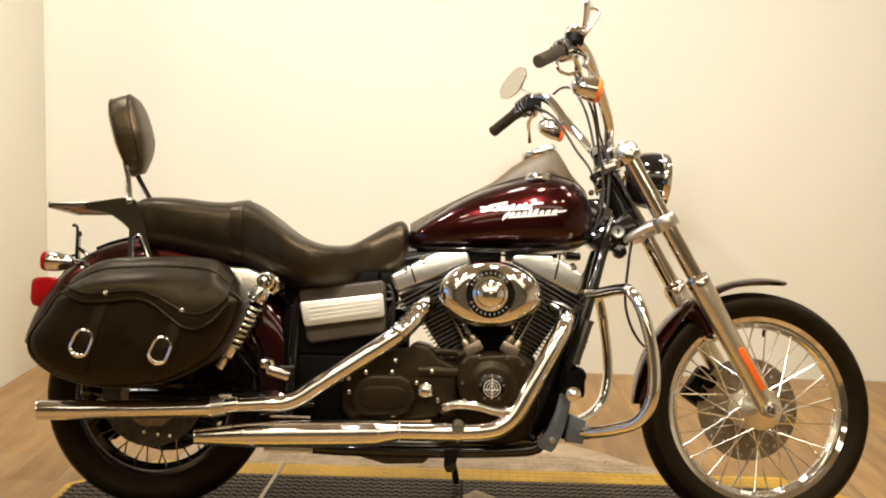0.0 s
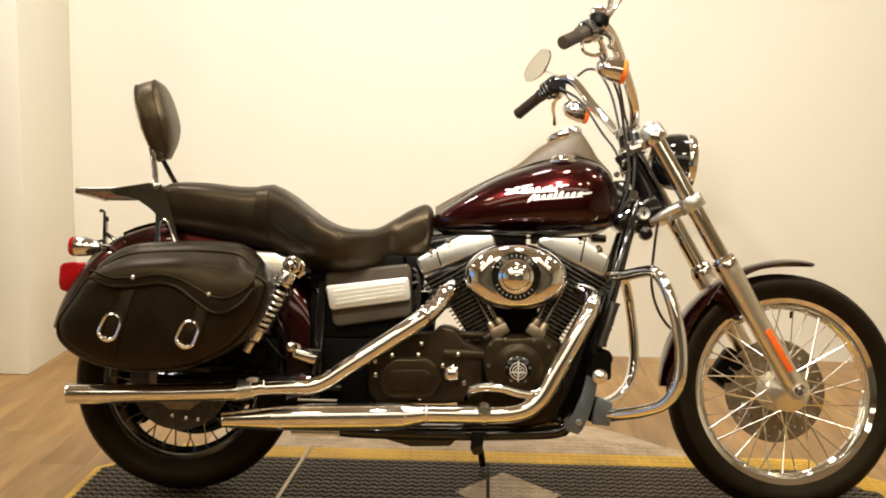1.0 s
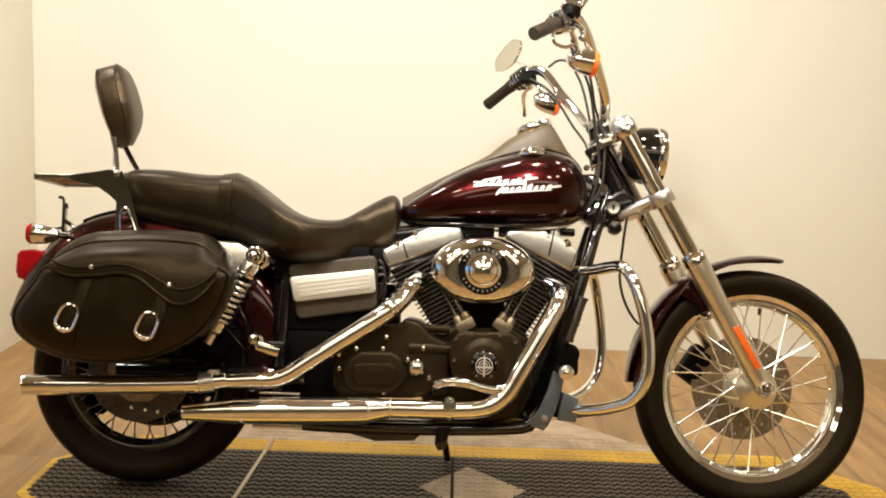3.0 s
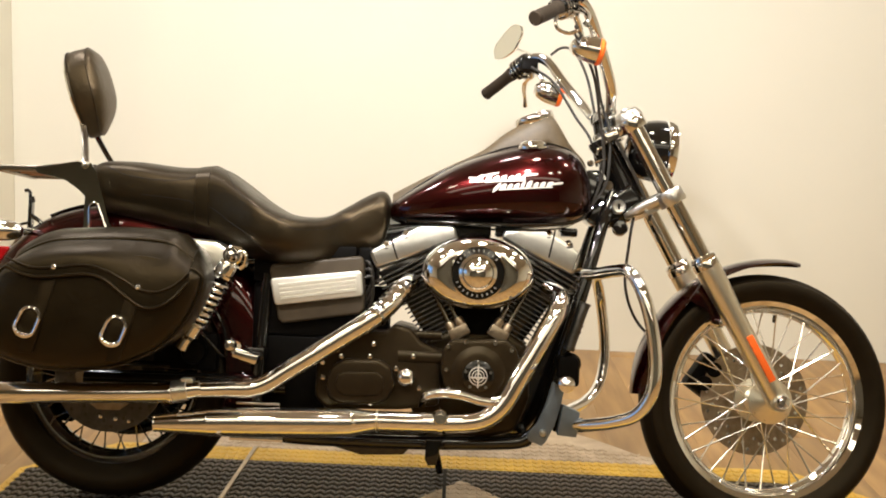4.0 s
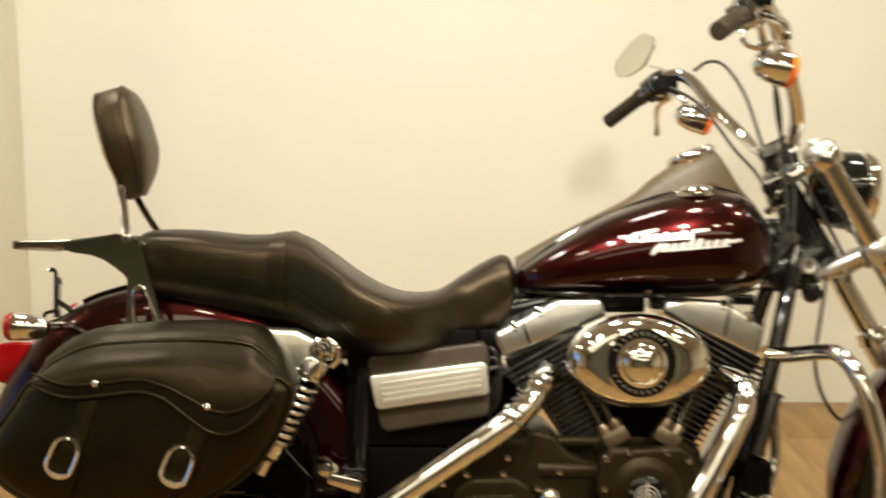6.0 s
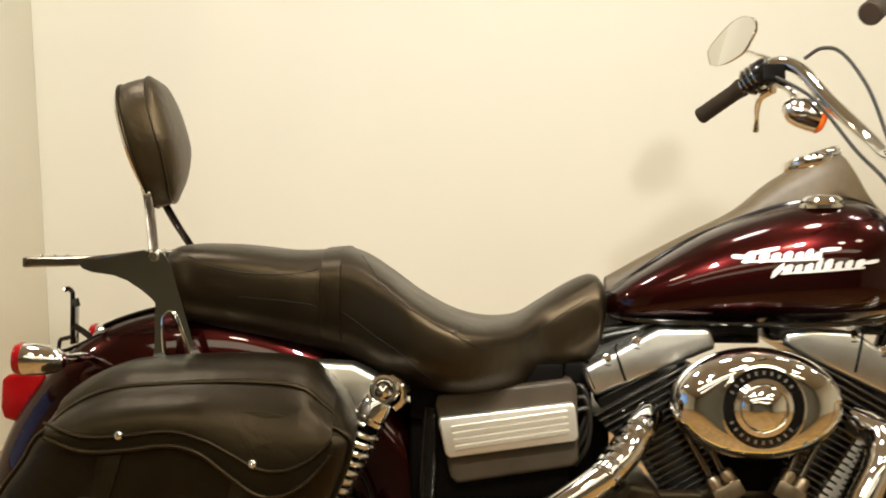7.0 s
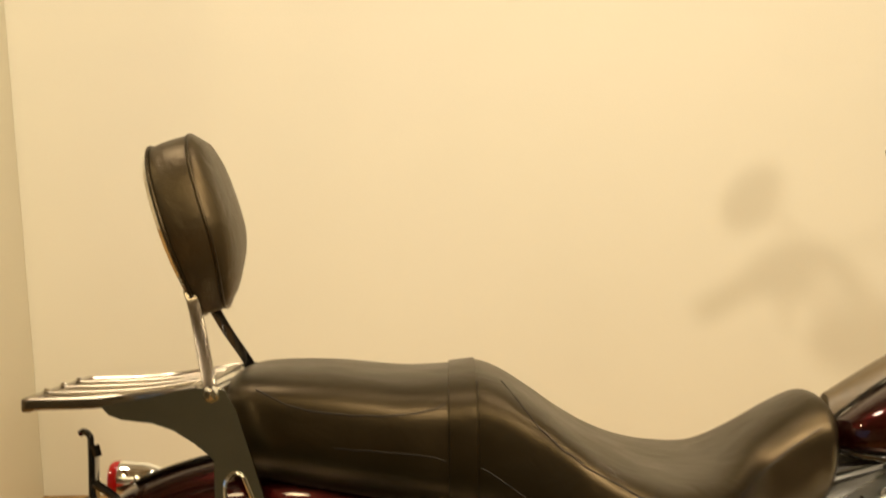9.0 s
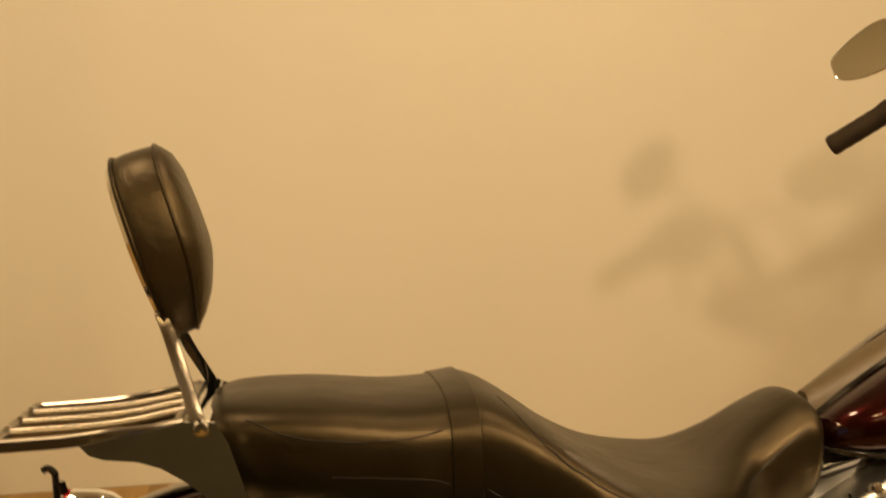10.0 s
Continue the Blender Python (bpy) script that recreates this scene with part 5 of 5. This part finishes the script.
for x0, x1, y0, y1, z0, z1 in ((0.215, 0.318, -0.07, 0.07, 0.735, 0.785), (0.33, 0.40, -0.09, 0.05, 0.742, 0.785), (0.505, 0.55, -0.05, 0.05, 0.752, 0.775)):
    part("motor_mount", block(x0, x1, y0, y1, z0, z1, 0.006), GLOSS_BLACK, bike, "black motor mount below the tank")
# air cleaner
acm = Matrix.Translation((0.285, -0.165, 0.643)) @ SIDEWAYS @ Matrix.Diagonal((0.143, 0.094, 1, 1))
prof = [(0.93, 0.0), (1.0, 0.006), (1.0, 0.028), (0.975, 0.040), (0.93, 0.050), (0.85, 0.060), (0.72, 0.068), (0.60, 0.071), (0.55, 0.070), (0.0001, 0.068)]
ac = part("air_cleaner", lathe([(r, h) for r, h in prof], acm, 64), CHROME, bike, "oval chrome air cleaner cover")
acr = Matrix.Translation((0.285, -0.165, 0.643)) @ SIDEWAYS
part("ring", lathe([(0.046, 0.070), (0.048, 0.076), (0.066, 0.074), (0.068, 0.066)], acr, 48), GLOSS_BLACK, ac, "black ring round the dome")
part("ring_edge", lathe([(0.066, 0.070), (0.0665, 0.0775), (0.0705, 0.0765), (0.072, 0.064)], acr, 48), CHROME, ac)
part("dome", lathe([(0.049, 0.070), (0.048, 0.079), (0.040, 0.084), (0.038, 0.082), (0.030, 0.089), (0.016, 0.094), (0.0001, 0.0955)], acr, 48), CHROME, ac, "polished chrome dome")
mark = None
for i in range(28):
    if i in (0, 1, 2, 13, 14, 15, 26, 27):
        continue
    a = 2 * math.pi * i / 28
    at = Matrix.Translation((0.285 + 0.057 * math.cos(a), -0.2412, 0.643 + 0.057 * math.sin(a))) @ Matrix.Rotation(math.pi / 2 - a, 4, "Y")
    if mark is None:
        mark = part("ring_mark", block(-0.0018, 0.0018, -0.0010, 0.0010, -0.0032, 0.0032, 0), SATIN, ac, "", at)
    else:
        o = mark.copy()
        scene.collection.objects.link(o)
        o.matrix_basis = at

# ---- exhaust ----
EY = -0.215
hp = part("rear_header", tube([(0.115, -0.13, 0.615), (0.092, -0.175, 0.592), (0.066, EY + 0.015, 0.556), (0.02, EY, 0.515), (-0.08, EY - 0.005, 0.447), (-0.18, EY - 0.01, 0.380), (-0.228, EY - 0.012, 0.347), (-0.272, EY - 0.013, 0.329), (-0.33, EY - 0.013, 0.3255), (-0.43, EY - 0.013, 0.3180)], 0.0245, 20, 6, radii=[0.0255] * 6 + [0.0250, 0.0240, 0.0228, 0.0200]), CHROME, bike, "chrome rear exhaust pipe")
for k in range(6):
    part("pipe_clamp", lathe([(0.0262, -0.005), (0.029, -0.004), (0.029, 0.004), (0.0262, 0.005)], aim((0.092 - 0.012 * k, -0.175 - 0.008 * k, 0.592 - 0.014 * k), (-0.5, -0.5, -0.7)), 20), DIMMED_CHROME, hp)
um = part("upper_muffler", tube([(-0.398, EY - 0.013, 0.3235), (-0.404, EY - 0.013, 0.3225), (-0.440, EY - 0.013, 0.317), (-0.474, EY - 0.013, 0.3115), (-0.478, EY - 0.013, 0.311), (-0.482, EY - 0.013, 0.3105), (-0.62, EY - 0.013, 0.303), (-0.815, EY - 0.013, 0.2955), (-0.822, EY - 0.013, 0.295), (-0.829, EY - 0.013, 0.2947), (-0.945, EY - 0.013, 0.2915)], 0.03, 28, 3, radii=[0.0222, 0.0232, 0.0255, 0.0282, 0.0282, 0.0255, 0.0255, 0.0262, 0.0266, 0.0278, 0.0280]), CHROME, bike, "long chrome upper muffler")
part("end_tip", lathe([(0.0280, 0.0), (0.0285, 0.004), (0.027, 0.006), (0.024, 0.004), (0.024, -0.05)], aim((-0.945, EY - 0.013, 0.2915), (-1, 0, -0.03)), 28), CHROME, um)
part("muffler_clamp", joined(lathe([(0.0255, -0.02), (0.0275, -0.018), (0.0290, 0.018), (0.0275, 0.02)], aim((-0.452, EY - 0.013, 0.3152), (-1, 0, -0.155)), 28), block(-0.45, -0.42, EY - 0.03, EY + 0.004, 0.340, 0.349, 0.003)), SATIN, um, "steel clamp")
fp = part("front_header", tube([(0.47, -0.12, 0.612), (0.497, -0.155, 0.592), (0.492, -0.19, 0.556), (0.468, EY + 0.01, 0.508), (0.43, EY, 0.437), (0.395, EY - 0.006, 0.375), (0.362, EY - 0.01, 0.316), (0.325, EY - 0.012, 0.282), (0.28, EY - 0.012, 0.268), (0.20, EY - 0.012, 0.2625), (0.03, EY - 0.012, 0.2600)], 0.0258, 20, 6), CHROME, bike, "chrome front exhaust pipe")
lm = part("lower_muffler", tube([(0.046, EY - 0.012, 0.2605), (0.041, EY - 0.012, 0.260), (0.010, EY - 0.012, 0.2570), (-0.012, EY - 0.012, 0.2550), (-0.017, EY - 0.012, 0.2545), (-0.022, EY - 0.012, 0.2540), (-0.10, EY - 0.012, 0.2505), (-0.28, EY - 0.012, 0.2440), (-0.368, EY - 0.012, 0.2400), (-0.376, EY - 0.012, 0.2396), (-0.384, EY - 0.012, 0.2390), (-0.45, EY - 0.012, 0.2350), (-0.510, EY - 0.012, 0.2310)], 0.03, 32, 3, radii=[0.0246, 0.0252, 0.0308, 0.0350, 0.0362, 0.0366, 0.0375, 0.0370, 0.0352, 0.0348, 0.0340, 0.0275, 0.0215]), CHROME, bike, "chrome lower muffler")
part("end_tip", lathe([(0.0215, 0.0), (0.0222, 0.004), (0.021, 0.005), (0.019, 0.003), (0.019, -0.05)], aim((-0.510, EY - 0.012, 0.2310), (-1, 0, -0.06)), 28), CHROME, lm)
part("weld_ring", lathe([(0.0240, -0.003), (0.0268, -0.002), (0.0268, 0.002), (0.0240, 0.003)], aim((0.047, EY - 0.012, 0.2605), (1, 0, 0.02)), 28), POLISHED, lm, "bright ring at the muffler neck")
part("crossover_pipe", tube([(0.155, EY + 0.05, 0.305), (0.165, EY + 0.01, 0.322), (0.195, EY - 0.01, 0.336), (0.25, EY - 0.015, 0.336), (0.31, EY - 0.015, 0.322), (0.362, EY - 0.012, 0.320)], 0.0135, 16, 6), CHROME, fp, "chrome crossover pipe")
part("rib_collar", joined(*[lathe([(0.012, -0.0025), (0.0165, -0.0015), (0.0165, 0.0015), (0.012, 0.0025)], aim((0.335 + 0.006 * k, EY - 0.016, 0.322), (1, 0, 0)), 16) for k in range(6)]), CHROME, fp)
part("heat_shield_clamp", joined(lathe([(0.0001, 0.026), (0.009, 0.026), (0.010, 0.020), (0.016, 0.020), (0.0195, 0.014), (0.0195, -0.03)], Matrix.Translation((0.206, EY - 0.035, 0.281)) @ SIDEWAYS, 12), lathe([(0.0265, -0.007), (0.0285, -0.006), (0.0285, 0.006), (0.0265, 0.007)], aim((0.206, EY - 0.012, 0.2625), (1, 0, 0)), 24)), CHROME, fp, "chrome clamp bolt")
part("rear_port_shield", joined(block(-0.31, -0.20, EY - 0.01, EY + 0.02, 0.288, 0.294, 0.002), tube([(-0.31, EY, 0.349), (-0.23, EY - 0.01, 0.352), (-0.19, EY - 0.01, 0.375)], 0.006, 8, 4)), CHROME, hp)

# ---- side box ----
BOX = material("satin_black_plastic", (0.060, 0.046, 0.028), 0.42, 0.0, 0.15, 25, 0.1, 700, spec=0.35)
sb = part("battery_box", prism([(-0.250, 0.646), (-0.020, 0.676), (-0.010, 0.660), (-0.006, 0.535), (-0.018, 0.524), (-0.215, 0.492), (-0.228, 0.502), (-0.255, 0.63)], -0.143, 0.06, 0.010, 3), BOX, bike, "charcoal battery box")
part("box_cover", prism([(-0.249, 0.600), (-0.246, 0.608), (-0.020, 0.637), (-0.014, 0.630), (-0.008, 0.578), (-0.014, 0.571), (-0.228, 0.539), (-0.236, 0.545)], -0.161, -0.141, 0.005, 3), BRUSHED, sb, "brushed aluminium cover with ribs")
for k in range(4):
    f = 0.24 + 0.17 * k
    a = Vector((-0.249 + 0.013 * f + 0.02, 0, 0.606 - 0.066 * f))
    b = Vector((-0.014 + 0.006 * f - 0.016, 0, 0.636 - 0.064 * f))
    part("rib", skin([[Vector((p.x, y, p.z + dz)) for y, dz in ((-0.160, -0.005), (-0.1642, -0.003), (-0.1642, 0.003), (-0.160, 0.005))] for p in (a, b)]), BRUSHED, sb, "raised rib")
part("wiring", joined(*[tube([(-0.02, -0.10 - 0.012 * k, 0.655 - 0.02 * k), (0.0 + 0.006 * k, -0.12, 0.66 - 0.02 * k), (0.012, -0.11, 0.62 - 0.03 * k), (-0.01, -0.10, 0.56 - 0.02 * k)], 0.0045, 8, 5) for k in range(3)]), CABLE, sb, "black wiring loops")
# Added black blocks stand in for the darkness in the gaps here.
for x0, x1, y0, y1, z0, z1 in ((-0.26, -0.022, -0.12, 0.10, 0.462, 0.598), (-0.30, -0.262, -0.10, 0.10, 0.36, 0.598), (-0.30, -0.032, -0.12, 0.10, 0.60, 0.70), (-0.03, 0.020, -0.09, 0.06, 0.60, 0.70), (-0.26, -0.09, -0.12, 0.10, 0.23, 0.46), (-0.02, 0.055, -0.06, 0.06, 0.48, 0.598)):
    part("gap_filler", block(x0, x1, y0, y1, z0, z1, 0.008), MATT_BLACK, bike, "black filler standing in for the dark gaps below the seat")
part("brace", tube([(-0.42, -0.16, 0.56), (-0.375, -0.16, 0.50), (-0.355, -0.16, 0.44), (-0.36, -0.16, 0.40), (-0.42, -0.16, 0.46)], 0.004, 8, 5), GLOSS_BLACK, bike)
part("inner_block", joined(block(-0.55, -0.38, -0.14, -0.10, 0.36, 0.46, 0.015), lathe([(0.0001, 0.01), (0.03, 0.01), (0.034, 0), (0.034, -0.03)], Matrix.Translation((-0.44, -0.15, 0.41)) @ SIDEWAYS, 20)), MATT_BLACK, bike)

# pegs and forward controls
pg = part("passenger_peg", joined(tube([(-0.335, -0.20, 0.438), (-0.325, -0.235, 0.436), (-0.315, -0.25, 0.432)], 0.016, 14, 3), moved(block(-0.034, 0.034, -0.022, 0.022, -0.014, 0.014, 0.010), Matrix.Translation((-0.287, -0.245, 0.412)) @ Matrix.Rotation(radians(17), 4, "Y")), tube([(-0.30, -0.20, 0.40), (-0.26, -0.215, 0.408)], 0.008, 10, 2), lathe([(0.0001, 0.014), (0.012, 0.012), (0.016, 0.004), (0.016, -0.01)], Matrix.Translation((-0.325, -0.262, 0.437)) @ SIDEWAYS, 16)), CHROME, bike, "folded chrome passenger peg")
part("peg_mount", block(-0.30, -0.25, -0.20, -0.12, 0.40, 0.43, 0.006), GLOSS_BLACK, pg)
p1 = part("control_plate", prism([(0.487, 0.372), (0.505, 0.380), (0.520, 0.362), (0.512, 0.315), (0.497, 0.262), (0.478, 0.222), (0.466, 0.209), (0.432, 0.222), (0.426, 0.238), (0.452, 0.268), (0.473, 0.318)], -0.178, -0.168, 0.003), GREY_PLATE, bike, "blue-grey forward control plate")
part("plate_bolt", lathe([(0.0001, 0.008), (0.008, 0.007), (0.010, 0.0)], Matrix.Translation((0.468, -0.178, 0.243)) @ SIDEWAYS, 14), SATIN, p1)
part("peg", joined(tube([(0.505, -0.17, 0.374), (0.512, -0.29, 0.378)], 0.015, 16, 2), lathe([(0.0001, 0.014), (0.010, 0.012), (0.020, 0.004), (0.021, -0.014), (0.016, -0.02)], Matrix.Translation((0.513, -0.292, 0.378)) @ SIDEWAYS, 18)), CHROME, p1, "round chrome foot peg")
p2 = part("guard_clamp_plate", prism([(0.516, 0.318), (0.560, 0.300), (0.553, 0.236), (0.503, 0.240), (0.508, 0.275)], -0.19, -0.15, 0.004), GREY_PLATE, bike, "blue-grey guard clamp plate")
part("clamp_block", block(0.495, 0.515, -0.16, -0.10, 0.245, 0.32, 0.004), MATT_BLACK, p2)

# engine guard
part("engine_guard", tube([(0.565, -0.115, 0.652), (0.60, -0.15, 0.656), (0.635, -0.20, 0.664), (0.663, -0.25, 0.662), (0.690, -0.285, 0.615), (0.715, -0.30, 0.53), (0.728, -0.30, 0.44), (0.722, -0.295, 0.365), (0.690, -0.275, 0.310), (0.640, -0.24, 0.285), (0.580, -0.20, 0.270), (0.545, -0.17, 0.265)], 0.0165, 18, 6), CHROME, bike, "chrome engine guard hoop")
part("engine_guard", tube([(0.575, 0.09, 0.655), (0.605, 0.15, 0.66), (0.632, 0.20, 0.648), (0.655, 0.25, 0.58), (0.672, 0.27, 0.48), (0.674, 0.27, 0.39), (0.655, 0.25, 0.325), (0.615, 0.21, 0.287), (0.56, 0.15, 0.265)], 0.0165, 18, 6), CHROME, bike, "chrome engine guard hoop")
part("guard_end", lathe([(0.0001, 0.01), (0.014, 0.008), (0.019, 0.0), (0.019, -0.02)], aim((0.549, -0.172, 0.2655), (-0.8, 0.5, -0.1)), 16), CHROME, p2)

# ---- lift plate with tread ----
PLATE = [(-1.0, -0.11), (-0.78, -0.375), (1.27, -0.375), (1.52, -0.09), (1.52, 0.18), (1.27, 0.462), (-0.78, 0.455), (-1.0, 0.19)]


def inset(poly, d):
    """The outline moved inwards, by one distance or by one for each edge."""
    n = len(poly)
    d = d if isinstance(d, list) else [d] * n
    out = []
    for i in range(n):
        p0, p1, p2 = (Vector(poly[(i + k) % n]) for k in (-1, 0, 1))
        e1, e2 = (p1 - p0).normalized(), (p2 - p1).normalized()
        a = p1 + Vector((-e1.y, e1.x)) * d[i - 1]
        b = p1 + Vector((-e2.y, e2.x)) * d[i]
        t = ((b - a).x * e2.y - (b - a).y * e2.x) / (e1.x * e2.y - e1.y * e2.x)
        out.append(tuple(a + e1 * t))
    return out


def slab(poly, z0, z1):
    bm = bmesh.new()
    f = bm.faces.new([bm.verts.new((x, y, z0)) for x, y in poly])
    r = bmesh.ops.extrude_face_region(bm, geom=[f])
    for v in r["geom"]:
        if isinstance(v, bmesh.types.BMVert):
            v.co.z = z1
    return bm


def inside(poly, x, y):
    return all((b[0] - a[0]) * (y - a[1]) - (b[1] - a[1]) * (x - a[0]) > 0 for a, b in zip(poly, poly[1:] + poly[:1]))


IN1 = inset(PLATE, [0.025, 0.118, 0.118, 0.118, 0.118, 0.118, 0.025, 0.025])
LOZ = [(0.284, -0.16), (0.440, 0.05), (0.268, 0.243), (0.125, 0.05)]
plate = tagged(part("lift_plate", slab(PLATE, -0.010, -0.003), YELLOW), "tread plate platform with a yellow painted border", "platform", kind="structure")
part("black_field", slab(IN1, -0.0036, -0.0024), BLACKMAT, plate, "black painted tread field")
BARE = [(-0.72, 0.457), (1.05, 0.463), (0.833, 0.540), (0.70, 0.690), (0.60, 0.780), (0.0, 0.800), (-0.72, 0.640)]
part("bare_strip", slab(BARE, -0.010, -0.0032), WORN, plate, "bare worn strip behind the yellow border")
part("lozenge", slab(LOZ, -0.003, -0.0018), WORN, plate, "bare lozenge on the tread plate")


def treads(name, test, mat, label):
    """Zigzag rows of raised bars."""
    verts, faces = [], []
    for iy in range(-20, 24):
        for ix in range(-72, 112):
            x, y = ix * 0.0145, iy * 0.036
            if not test(x, y):
                continue
            rise = 0.0075 if ix % 2 else -0.0075
            b = len(verts)
            for u, v, h in ((-1, -1, 0), (1, -1, 0), (1, 1, 0), (-1, 1, 0), (-0.8, -0.7, 0.0022), (0.8, -0.7, 0.0022), (0.8, 0.7, 0.0022), (-0.8, 0.7, 0.0022)):
                verts.append((x + u * 0.0067, y + u * rise + v * 0.0105, -0.0026 + h))
            faces += [(b, b + 1, b + 5, b + 4), (b + 1, b + 2, b + 6, b + 5), (b + 2, b + 3, b + 7, b + 6), (b + 3, b, b + 4, b + 7), (b + 4, b + 5, b + 6, b + 7)]
    me = bpy.data.meshes.new(name)
    me.from_pydata(verts, [], faces)
    me.materials.append(mat)
    ob = new(name, me)
    ob.parent = plate
    return tagged(ob, label, kind="stuff")


IN2 = inset(PLATE, 0.008)
treads("tread_bars", lambda x, y: inside(IN1, x, y) and not inside(LOZ, x, y), TREAD, "raised black tread bars with scuffed tops")
treads("tread_bars", lambda x, y: inside(IN2, x, y) and not inside(IN1, x, y), YELLOW, "raised yellow tread bars")
treads("tread_bars", lambda x, y: inside(LOZ, x, y) or inside(BARE, x, y), WORN, "raised bare tread bars")
part("joint_strip", moved(block(-0.006, 0.006, -0.37, 0.455, -0.002, 0.003, 0.001), pose(-0.385, 0, 0, 0, 0, -2.5)), DISC_STEEL, plate, "thin metal joint strip")
# Thin dark strip laid on the tread field.
part("dark_strip", moved(block(-0.005, 0.005, -0.25, 0.33, -0.003, 0.0006, 0), pose(0.222, 0, 0, 0, 0, 0)), MATT_BLACK, plate, "thin dark strip")

# ---- floor planks ----
rng = random.Random(3)
px = -2.7
me_cache = {}
while px < 3.0:
    py = -2.2 + rng.uniform(-1.2, 0)
    while py < 1.95:
        y0, y1 = max(py, -2.4), min(py + 1.22, 1.946)
        if y1 - y0 > 0.05 and not (px < -1.67 and y1 > 1.36):
            key = round(y1 - y0, 2)
            if key not in me_cache:
                bm = block(0.0004, 0.1496, 0.0005, y1 - y0 - 0.0005, -0.010, 0.0, 0.0007)
                ob = part("plank", bm, PLANK, floor, "", pose(px, y0, -0.0105))
                me_cache[key] = ob.data
            else:
                ob = new("plank", me_cache[key])
                ob.parent = floor
                ob.matrix_basis = pose(px, y0, -0.0105)
        py += 1.22
    px += 0.15
